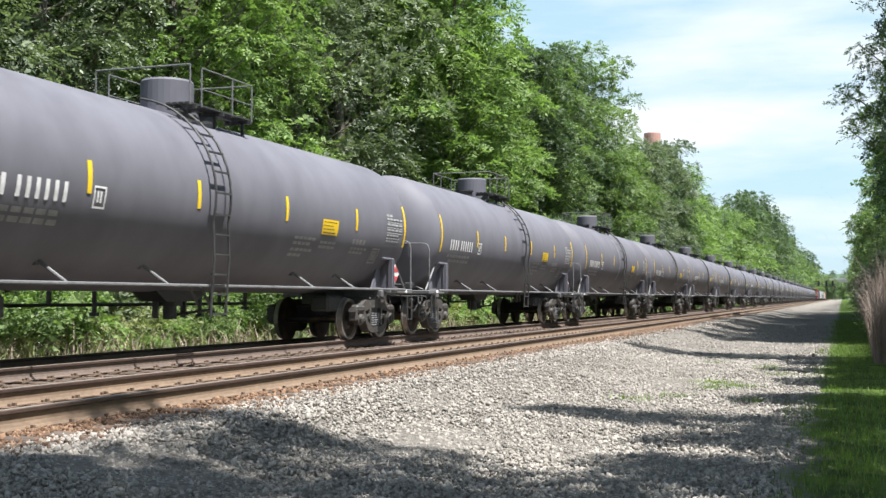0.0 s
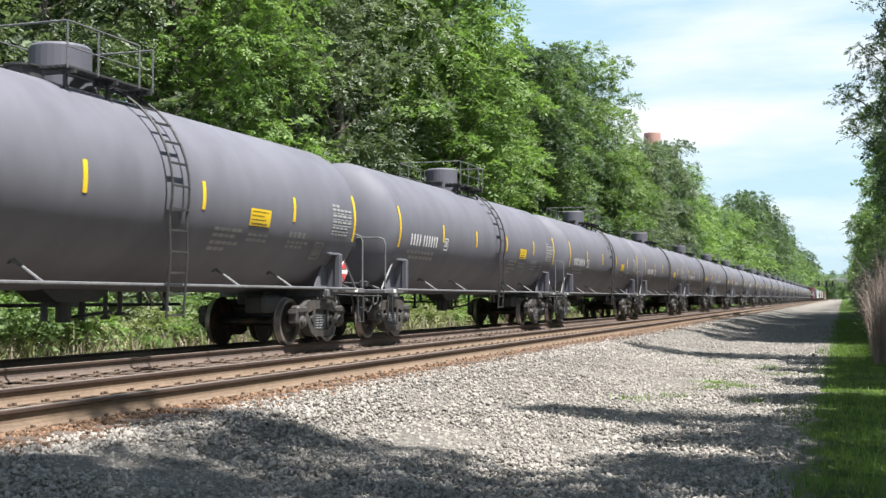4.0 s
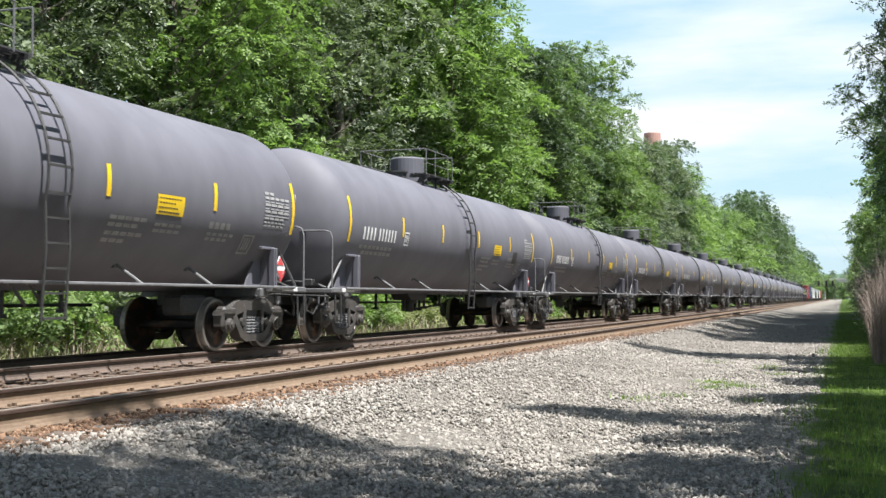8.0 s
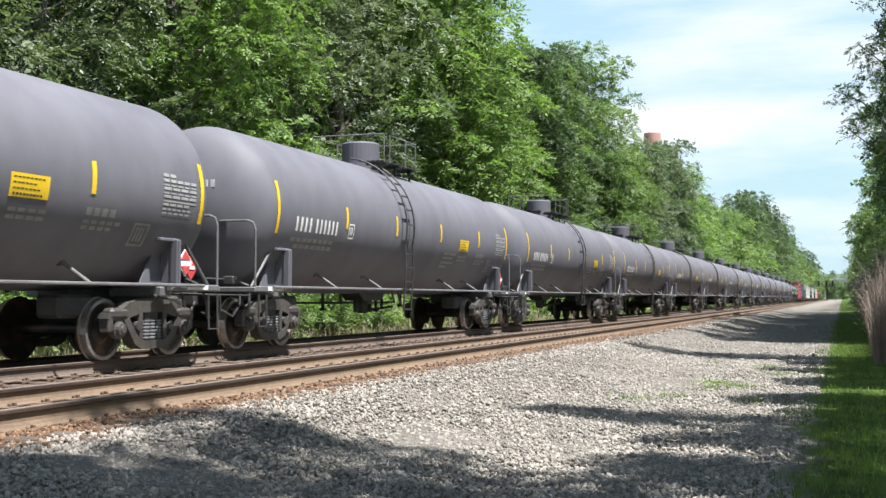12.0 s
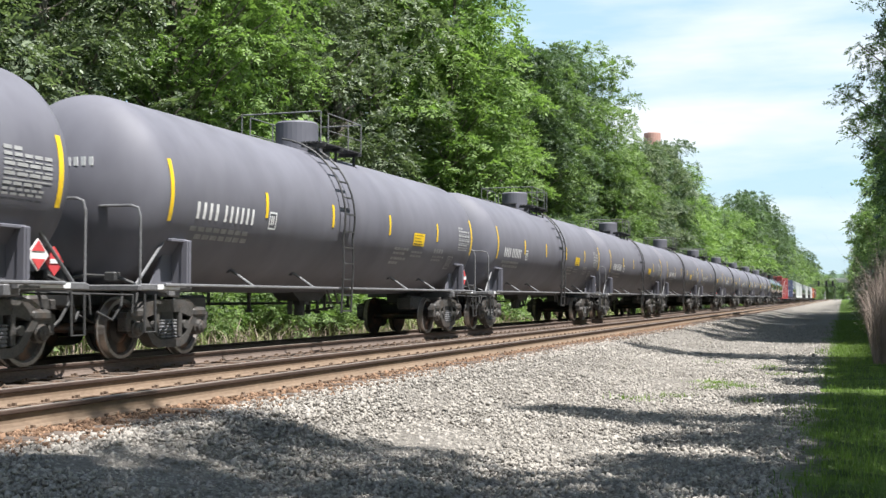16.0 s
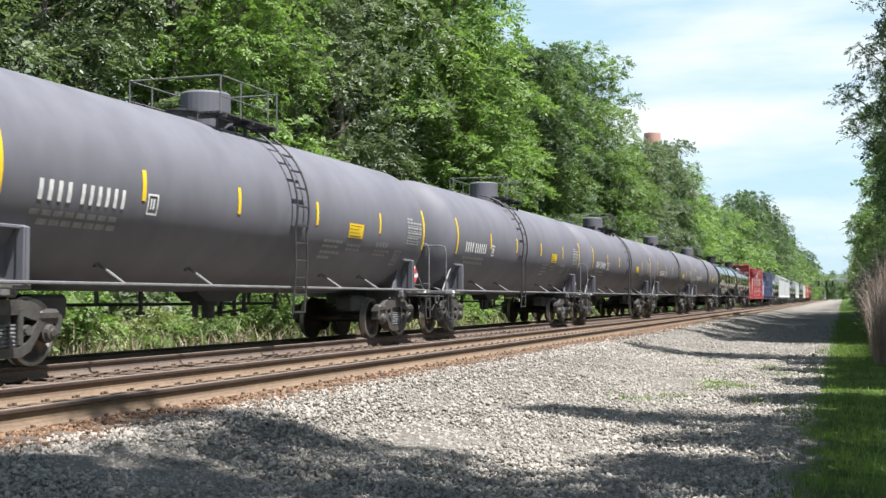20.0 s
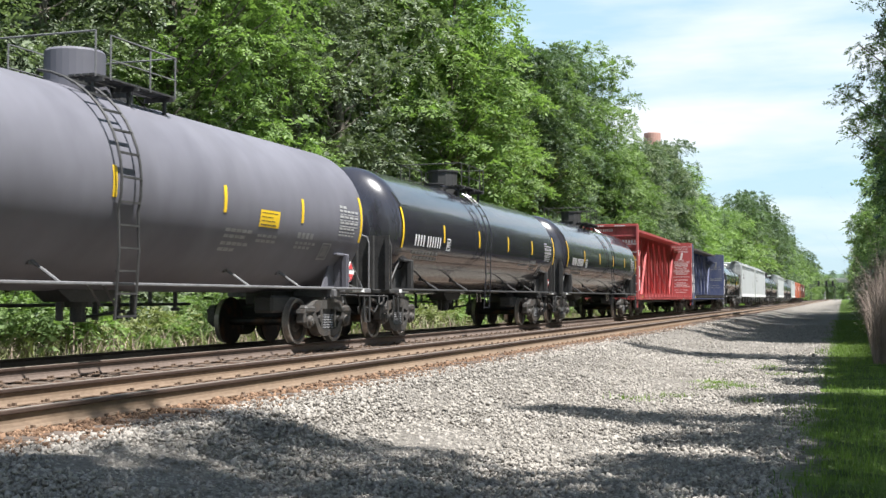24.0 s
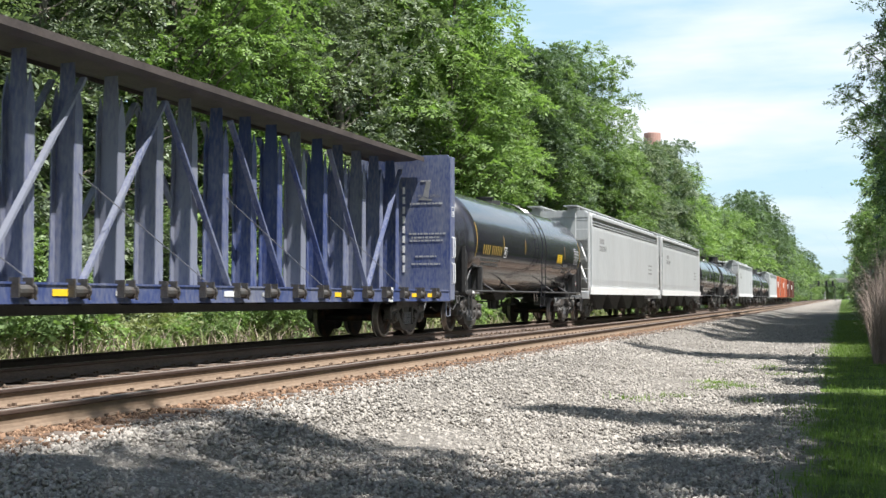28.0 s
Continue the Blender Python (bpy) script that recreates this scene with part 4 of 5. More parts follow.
def ground_material():
    m = bpy.data.materials.new("gravel_and_verge")
    m.use_nodes = True
    n, l = m.node_tree.nodes, m.node_tree.links
    b = n["Principled BSDF"]
    b.inputs["Roughness"].default_value = 0.95
    b.inputs["Specular IOR Level"].default_value = 0.15
    geo = n.new("ShaderNodeTexCoord")
    sep = n.new("ShaderNodeSeparateXYZ")
    l.new(geo.outputs["Object"], sep.inputs[0])

    def tex(kind, scale, **kw):
        t = n.new(kind)
        t.inputs["Scale"].default_value = scale
        for k_, v in kw.items():
            t.inputs[k_].default_value = v
        l.new(geo.outputs["Object"], t.inputs["Vector"])
        return t

    def mix(fac, a, b_):
        x = n.new("ShaderNodeMixRGB")
        for i, v in ((0, fac), (1, a), (2, b_)):
            if isinstance(v, (tuple, float)):
                x.inputs[i].default_value = v if isinstance(v, float) else (*v, 1)
            else:
                l.new(v, x.inputs[i])
        return x.outputs["Color"]

    def ramp_of(v, lo, hi):
        r = n.new("ShaderNodeMapRange")
        r.interpolation_type = "SMOOTHSTEP"
        r.inputs["From Min"].default_value, r.inputs["From Max"].default_value = lo, hi
        l.new(v, r.inputs["Value"])
        return r.outputs["Result"]

    cells = tex("ShaderNodeTexVoronoi", 24.0)
    cells2 = tex("ShaderNodeTexVoronoi", 60.0)
    patch = tex("ShaderNodeTexNoise", 0.7, Detail=5.0)
    wob = tex("ShaderNodeTexNoise", 1.6, Detail=4.0)
    grey = n.new("ShaderNodeRGBToBW")
    l.new(cells.outputs["Color"], grey.inputs[0])
    stone = mix(grey.outputs[0], (0.105, 0.096, 0.085), (0.335, 0.308, 0.272))
    stone = mix(ramp_of(patch.outputs["Fac"], 0.45, 0.7), stone, (0.225, 0.208, 0.184))
    grass = mix(ramp_of(wob.outputs["Fac"], 0.35, 0.65), (0.045, 0.075, 0.016), (0.105, 0.165, 0.03))
    soil = mix(ramp_of(wob.outputs["Fac"], 0.4, 0.6), (0.06, 0.05, 0.03), (0.07, 0.09, 0.03))
    # verge to the +X side, weeds beyond the far shoulder
    shift = n.new("ShaderNodeMath")
    shift.operation = "MULTIPLY_ADD"
    shift.inputs[1].default_value = 0.9
    l.new(wob.outputs["Fac"], shift.inputs[0])
    l.new(sep.outputs["X"], shift.inputs[2])
    col = mix(ramp_of(shift.outputs[0], -0.10, 0.30), stone, grass)
    neg = n.new("ShaderNodeMath")
    neg.operation = "MULTIPLY"
    neg.inputs[1].default_value = -1.0
    l.new(shift.outputs[0], neg.inputs[0])
    col = mix(ramp_of(neg.outputs[0], 15.0, 15.8), col, soil)
    l.new(col, b.inputs["Base Color"])
    bp = n.new("ShaderNodeBump")
    bp.inputs["Strength"].default_value, bp.inputs["Distance"].default_value = 0.9, 0.035
    hgt = n.new("ShaderNodeMath")
    hgt.operation = "ADD"
    l.new(cells.outputs["Distance"], hgt.inputs[0])
    l.new(cells2.outputs["Distance"], hgt.inputs[1])
    l.new(hgt.outputs[0], bp.inputs["Height"])
    l.new(bp.outputs["Normal"], b.inputs["Normal"])
    return m


def make_ground():
    xs = sorted(set([-400, -200, -100, -60, -40, -30, -24, -20] + [round(-18 + 0.4 * i, 2) for i in range(63)] + [9, 12, 16, 24, 40, 60, 100, 200, 400]))
    ys = [-120, -60, -30, -12] + [0.5 * i for i in range(0, 120)] + [60 + 3 * i for i in range(0, 60)] + [260, 300, 360, 440, 540, 700, 900, 1300, 1900, 2600]
    verts, faces = [], []
    for y in ys:
        for x in xs:
            k = 0.03 if -5.5 < x else 0.012
            z = ground_height(x, y) + k * noise.noise((x * 0.9, y * 0.6, 0)) + (0.02 * noise.noise((x * 2.5, y * 2.5, 4)) if x > -13.2 else 0.1 * noise.noise((x * 0.6, y * 0.6, 4)))
            verts.append((x, y, z))
    w = len(xs)
    for j in range(len(ys) - 1):
        for i in range(w - 1):
            a = j * w + i
            faces.append((a, a + 1, a + w + 1, a + w))
    me = bpy.data.meshes.new("ground")
    me.from_pydata(verts, [], faces)
    return tagged(part_of("ground", me, ground_material(), smooth=True), "grey gravel path and ballast bed with a grass verge", "ground", kind="structure")


make_ground()

STONE = material("ballast_stone", (0.18, 0.165, 0.147), (0.365, 0.337, 0.300), 0.9, scale=2.0, fine=70, islands=0.55, spec=0.2, bump=0.2, bump_scale=90)
RAIL_HEAD = material("dark_rail_head_side", (0.045, 0.028, 0.022), (0.085, 0.055, 0.042), 0.7, scale=3, fine=40, stretch=(1, 0.3, 1))
RAIL_SIDE = material("rusty_rail_steel", (0.125, 0.085, 0.056), (0.20, 0.14, 0.094), 0.8, scale=3, fine=40, bump=0.1, stretch=(1, 0.3, 1))
RAIL_TOP = material("worn_rail_head", (0.24, 0.20, 0.165), (0.36, 0.315, 0.27), 0.42, metal=0.5, scale=2, fine=30, stretch=(6, 0.2, 6))
TIE = material("weathered_wooden_tie", (0.055, 0.043, 0.035), (0.13, 0.10, 0.08), 0.9, scale=3, fine=40, stretch=(1, 6, 6), per_object=0.3, bump=0.35, bump_scale=30,
               stain=(0.20, 0.10, 0.055), stain_scale=2.5, stain_amount=0.7)
RUSTY = material("rusty_plate", (0.10, 0.068, 0.046), (0.17, 0.115, 0.08), 0.9, scale=5, fine=40)
RUST_GRAVEL = material("rust_stained_gravel", (0.070, 0.052, 0.040), (0.18, 0.13, 0.098), 0.95, scale=3, fine=60, islands=0.6, spec=0.2)


# rusty steel of the far rails, the train's shade mixed into its colour
RAIL_SHADED = material("dark_rusty_rail_steel", (0.085, 0.062, 0.050), (0.145, 0.108, 0.088), 0.8, scale=3, fine=40, bump=0.1, stretch=(1, 0.3, 1))
RUST_STONE = material("rusty_edge_gravel", (0.10, 0.060, 0.038), (0.26, 0.165, 0.108), 0.95, scale=3, fine=60, islands=0.7, spec=0.2)


def make_rail(x, side):
    """Head, web and foot in one run, the running band a mesh of its own."""
    z = RAIL
    bm = bmesh.new()
    out = [(-0.076, z - 0.185), (0.076, z - 0.185), (0.076, z - 0.173), (0.042, z - 0.152), (0.018, z - 0.118), (0.009, z - 0.05), (0.036, z - 0.036), (0.037, z - 0.010),
           (0.030, z - 0.002), (-0.030, z - 0.002), (-0.037, z - 0.010), (-0.036, z - 0.036), (-0.009, z - 0.05), (-0.018, z - 0.118), (-0.042, z - 0.152), (-0.076, z - 0.173)]
    slab(bm, [(x + a, b) for a, b in out], "y", 500, 1040)
    for f in bm.faces:
        f.material_index = 1 if f.calc_center_median().z > z - 0.048 and len(f.verts) == 4 else 0
    r = tagged(part("rail", bm, [side, RAIL_HEAD]), "rusty steel rail with a worn bright head", "rail", "rails of both tracks", "structure")
    bm = bmesh.new()
    slab(bm, [(x - 0.029, z - 0.002), (x + 0.029, z - 0.002), (x + 0.024, z + 0.0005), (x - 0.024, z + 0.0005)], "y", 500, 1040)
    part("running_band", bm, RAIL_TOP, r)
    return r


for track in (NEAR_TRACK, FAR_TRACK):
    for s in (1, -1):
        make_rail(track + s * 0.753, RAIL_SIDE if track == NEAR_TRACK else RAIL_SHADED)


def make_ties():
    rnd = random.Random(5)
    bm = bmesh.new()
    box(bm, 0, 0, 0, 2.6, 0.22, 0.17, bevel=0.012)
    me = bpy.data.meshes.new("tie")
    bm.to_mesh(me)
    bm.free()
    me.materials.append(TIE)
    for track in (NEAR_TRACK, FAR_TRACK):
        base = bmesh.new()
        box(base, track, 500, 0.325, 2.35, 1040, 0.03)
        bed = tagged(part("track_bed", base, RUST_GRAVEL), "stained ballast between wooden ties", "track bed", "beds of the tracks", "structure")
        for i in range(150):
            o = new("tie", me)
            o.parent = bed
            o.matrix_basis = pose(track + rnd.uniform(-0.05, 0.05), 3.0 + i * 0.52 + rnd.uniform(-0.03, 0.03), RAIL - 0.27 + rnd.uniform(-0.012, 0.006), 0, 0, rnd.uniform(-1, 1))
        # the distant ties in one run, and plates with spikes
        verts, faces = [], []

        def brick(cx, cy, cz, sx, sy, sz):
            k = len(verts)
            for dz in (-1, 1):
                for dx, dy in ((-1, -1), (1, -1), (1, 1), (-1, 1)):
                    verts.append((cx + dx * sx / 2, cy + dy * sy / 2, cz + dz * sz / 2))
            faces.extend([(k + 4, k + 5, k + 6, k + 7), (k, k + 1, k + 5, k + 4), (k + 1, k + 2, k + 6, k + 5), (k + 2, k + 3, k + 7, k + 6), (k + 3, k, k + 4, k + 7)])
        for i in range(300):
            brick(track, 81 + i * 0.52, RAIL - 0.27, 2.6, 0.22, 0.17)
        fm = bpy.data.meshes.new("distant_ties")
        fm.from_pydata(verts, [], faces)
        tagged(part_of("distant_ties", fm, TIE, bed), kind="stuff")
        verts.clear()
        faces.clear()
        for i in range(150):
            y = 3.0 + i * 0.52
            for s in (1, -1):
                rx = track + s * 0.753
                brick(rx, y, RAIL - 0.182, 0.36, 0.19, 0.016)
                for d in (-1, 1):
                    brick(rx + d * 0.098, y + d * 0.05, RAIL - 0.163, 0.03, 0.03, 0.03)
                    if not (track == NEAR_TRACK and s == 1 and d == 1):
                        brick(rx + d * 0.09, y + d * 0.13, RAIL - 0.163, 0.04, 0.035, 0.04)
        pm = bpy.data.meshes.new("tie_plates")
        pm.from_pydata(verts, [], faces)
        tagged(part_of("tie_plates", pm, RUSTY, bed, "rusty tie plates, spikes and rail anchors"), kind="stuff")


make_ties()


def stones(name, count, mat, place, size, label, seed):
    """Crushed stones: jittered low-poly rocks joined into one sheet."""
    rs = np.random.RandomState(seed)
    bm = bmesh.new()
    for q in ((1, 0, 0), (-1, 0, 0), (0, 1, 0), (0, -1, 0), (0, 0, 1), (0, 0, -1)):
        bm.verts.new(q)
    bmesh.ops.convex_hull(bm, input=bm.verts[:])
    bm.verts.index_update()
    base = np.array([v.co[:] for v in bm.verts])
    tris = np.array([[v.index for v in f.verts] for f in bm.faces])
    bm.free()
    kinds = []
    for k in range(10):
        b = base * (1 + rs.uniform(-0.45, 0.25, base.shape))
        kinds.append(b)
    kinds = np.array(kinds)
    pos = place(rs, count)
    count = len(pos)
    kind = rs.randint(0, 10, count)
    sc = size * np.exp(rs.normal(0, 0.33, (count, 1, 1))) * rs.uniform(0.65, 1.2, (count, 1, 3)) * np.array([1, 1, 0.78])
    q = rs.normal(size=(count, 4))
    q /= np.linalg.norm(q, axis=1, keepdims=True)
    w, x, y, z = q.T
    rot = np.stack([np.stack([1 - 2 * (y * y + z * z), 2 * (x * y - w * z), 2 * (x * z + w * y)], -1),
                    np.stack([2 * (x * y + w * z), 1 - 2 * (x * x + z * z), 2 * (y * z - w * x)], -1),
                    np.stack([2 * (x * z - w * y), 2 * (y * z + w * x), 1 - 2 * (x * x + y * y)], -1)], 1)
    v = np.einsum("nij,nvj->nvi", rot, kinds[kind] * sc) + pos[:, None, :]
    nv = len(base)
    f = (tris[None] + (np.arange(count) * nv)[:, None, None]).reshape(-1, 3)
    ob = mesh_from(name, v.reshape(-1, 3), f, mat)
    return tagged(ob, label, "gravel", kind="stuff")


def mesh_from(name, v, f, mat, parent=None, smooth=False):
    me = bpy.data.meshes.new(name)
    k = f.shape[1]
    me.vertices.add(len(v))
    me.vertices.foreach_set("co", np.ascontiguousarray(v, dtype=np.float32).ravel())
    me.loops.add(f.size)
    me.loops.foreach_set("vertex_index", np.ascontiguousarray(f, dtype=np.int32).ravel())
    me.polygons.add(len(f))
    me.polygons.foreach_set("loop_start", np.arange(len(f), dtype=np.int32) * k)
    me.update(calc_edges=True)
    me.validate()
    return part_of(name, me, mat, parent, smooth=smooth)


HEIGHTS = np.array([ground_height(-20 + 0.05 * i, 0) for i in range(600)])


def lie(x):
    return HEIGHTS[np.clip(((x + 20) / 0.05).astype(int), 0, 599)]


def near_gravel(rs, n):
    y = 5.5 + 24 * rs.uniform(0, 1, n) ** 1.7
    x = rs.uniform(-6.1, -0.35, n)
    keep = (x / np.maximum(y, 1) > -0.95) & (x < -0.35 + 0.2 * np.sin(y * 1.7))
    x, y = x[keep], y[keep]
    return np.stack([x, y, lie(x) + rs.uniform(-0.012, 0.018, len(x))], 1)


def crib_gravel(rs, n):
    y = 7 + 38 * rs.uniform(0, 1, n) ** 1.5
    x = np.where(rs.uniform(0, 1, n) < 0.6, rs.uniform(-9.4, -5.6, n), rs.uniform(-13.4, -9.0, n))
    between = (np.abs(((y - 3.0) / 0.52 + 0.5) % 1 - 0.5) * 0.52 > 0.115) | ((x < -8.55) & (x > -9.87)) | (x > -6.0) | (x < -12.4)
    x, y = x[between], y[between]
    return np.stack([x, y, np.maximum(lie(x), 0.34) + rs.uniform(-0.02, 0.015, len(x))], 1)


def edge_gravel(rs, n):
    y = 7 + 45 * rs.uniform(0, 1, n) ** 1.5
    x = -6.42 + np.abs(rs.normal(0, 0.30, n))
    return np.stack([x, y, np.maximum(lie(x), 0.335) + np.clip(0.035 - 0.10 * (x + 6.42), 0, 1) + rs.uniform(-0.02, 0.012, n)], 1)


def mid_gravel(rs, n):
    y = 26 + 40 * rs.uniform(0, 1, n) ** 1.4
    x = rs.uniform(-6.1, -0.4, n)
    return np.stack([x, y, lie(x) + rs.uniform(-0.015, 0.015, n)], 1)


stones("ballast_stones", 70000, STONE, near_gravel, 0.0218, "grey crushed stone ballast", 3)
stones("track_stones", 16000, RUST_GRAVEL, crib_gravel, 0.022, "rust-stained crushed stone between the ties", 4)
stones("edge_stones", 9000, RUST_STONE, edge_gravel, 0.024, "rust-coloured crushed stone along the rail", 6)
stones("path_stones", 12000, STONE, mid_gravel, 0.028, "grey crushed stone along the path", 5)


# ---- vegetation ----
LEAVES = [material("leaves_mid_green", (0.078, 0.122, 0.046), (0.195, 0.268, 0.108), 0.5, scale=0.35, fine=3, islands=0.6, spec=0.27, through_light=0.34),
          material("leaves_bright_green", (0.095, 0.152, 0.050), (0.225, 0.315, 0.112), 0.5, scale=0.35, fine=3, islands=0.6, spec=0.27, through_light=0.34),
          material("leaves_dull_green", (0.074, 0.100, 0.060), (0.200, 0.238, 0.152), 0.48, scale=0.35, fine=3, islands=0.65, spec=0.34, through_light=0.28),
          material("leaves_dark_green", (0.045, 0.074, 0.042), (0.118, 0.165, 0.086), 0.5, scale=0.35, fine=3, islands=0.6, spec=0.27, through_light=0.26)]
BARK = material("grey_brown_bark", (0.085, 0.072, 0.058), (0.21, 0.185, 0.15), 0.9, scale=3, fine=20, stretch=(3, 3, 0.6), bump=0.5, bump_scale=20)
DRY = material("dry_brown_stems", (0.20, 0.15, 0.12), (0.36, 0.285, 0.24), 0.9, scale=2, fine=12, islands=0.4)
GRASS = material("grass_blades", (0.075, 0.130, 0.020), (0.165, 0.255, 0.040), 0.6, scale=0.6, fine=5, islands=0.4, through_light=0.25)
WEED = material("pale_weed_leaves", (0.10, 0.125, 0.042), (0.25, 0.27, 0.12), 0.6, scale=0.6, fine=5, islands=0.5, through_light=0.25)


def leaf_cloud(rs, centres, radii, count, size, flat=0.75, pairs=4):
    """Drooping sprays on the shells of many clumps, each a stalk's length of paired pointed leaves of two faces."""
    centres, radii = np.array(centres), np.array(radii)
    each = 2 * pairs + 1
    n = count // each
    weight = radii ** 2
    which = rs.choice(len(centres), n, p=weight / weight.sum())
    d = rs.normal(size=(n, 3))
    d[:, 2] = np.where(d[:, 2] < -0.4, -d[:, 2], d[:, 2])
    d /= np.linalg.norm(d, axis=1, keepdims=True)
    depth = rs.uniform(0.35, 1.0, (n, 1)) ** 0.5
    root = centres[which] + d * depth * radii[which][:, None] * np.array([1, 1, flat])
    out = d * np.array([1, 1, 0.4]) + rs.normal(0, 0.45, (n, 3)) + np.array([0, 0, -0.15])
    out /= np.linalg.norm(out, axis=1, keepdims=True)
    up = np.array([0, 0, 1.0]) + rs.normal(0, 0.35, (n, 3)) + 0.35 * d
    side = np.cross(out, up)
    side /= np.linalg.norm(side, axis=1, keepdims=True)
    up = np.cross(side, out)
    s = size * np.exp(rs.normal(0, 0.25, (n, 1)))
    run = s * (0.5 * pairs + 0.3)
    v = []
    for k in range(each):
        t = (k // 2 + 0.5) / pairs if k < each - 1 else 1.0
        hand = 0.0 if k == each - 1 else (1.0 if k % 2 else -1.0)
        base = root + out * run * t - np.array([0, 0, 1.0]) * run * 0.35 * t * t
        along = out * (0.45 if hand else 1.0) + side * hand * 0.9 + up * rs.normal(-0.1, 0.25, (n, 1)) + rs.normal(0, 0.12, (n, 3))
        along /= np.linalg.norm(along, axis=1, keepdims=True)
        wide = np.cross(along, up + rs.normal(0, 0.25, (n, 3)))
        wide /= np.linalg.norm(wide, axis=1, keepdims=True)
        l_ = s * rs.uniform(0.75, 1.2, (n, 1))
        v.append(np.stack([base, base + along * l_ * 0.42 + wide * l_ * 0.24, base + along * l_ - up * l_ * 0.1, base + along * l_ * 0.42 - wide * l_ * 0.24], 1))
    v = np.stack(v, 1).reshape(-1, 3)
    f = np.arange(len(v)).reshape(-1, 4)
    return v, f


def limb(bm, p0, p1, r0, r1, rs, bend=0.12):
    p0, p1 = np.array(p0, float), np.array(p1, float)
    l_ = np.linalg.norm(p1 - p0)
    pts = [p0 + (p1 - p0) * k / 4 + (rs.normal(0, bend * l_ / 4, 3) if 0 < k < 4 else 0) for k in range(5)]
    rings = []
    for k, p in enumerate(pts):
        r = r0 + (r1 - r0) * k / 4
        d = Vector(pts[min(k + 1, 4)] - pts[max(k - 1, 0)]).normalized()
        side = d.cross(Vector((0.2, 0.97, 0.13))).normalized()
        up = side.cross(d)
        rings.append([bm.verts.new(Vector(p) + r * (side * math.cos(2 * math.pi * q / 6) + up * math.sin(2 * math.pi * q / 6))) for q in range(6)])
    for a, b in zip(rings, rings[1:]):
        for q in range(6):
            bm.faces.new((a[q], a[(q + 1) % 6], b[(q + 1) % 6], b[q]))


def tree(seed, height, spread, leaves, size, mat, low=0.12, clumps=46, name="tree", label="", group="trees along the railway"):
    """Tapered trunk, limbs that carry leaf clumps, an uneven crown with gaps."""
    rs = np.random.RandomState(seed)
    t = tagged(new(name), label, "tree", group)
    bm = bmesh.new()
    lean = rs.normal(0, 0.04 * height, 2)
    tip = np.array([lean[0], lean[1], height * 0.86])
    limb(bm, (0, 0, -0.2), tip, 0.018 * height, 0.03, rs, 0.05)
    centres, radii = [], []
    for k in range(clumps):
        h = low + (0.97 - low) * (k + rs.uniform(0, 1)) / clumps
        # widest below the middle, round at the top
        prof = math.sqrt(max(0.05, 1 - ((h - 0.45) / 0.58) ** 2))
        a = rs.uniform(0, 2 * math.pi)
        r = spread * prof * rs.uniform(0.35, 1.0)
        stem = tip * min(h * 0.92, 1.0)
        c = np.array([stem[0] + r * math.cos(a), stem[1] + r * math.sin(a), h * height])
        rad = spread * rs.uniform(0.17, 0.36)
        centres.append(c)
        radii.append(rad)
        if k % 2 == 0:
            limb(bm, stem * 0.85, c - np.array([0, 0, rad * 0.3]), 0.006 * height * (1.1 - h), 0.012, rs)
    part("trunk", bm, BARK, t, smooth=True)
    v, f = leaf_cloud(rs, centres, radii, leaves, size)
    mesh_from("crown", v, f, mat, t)
    return t


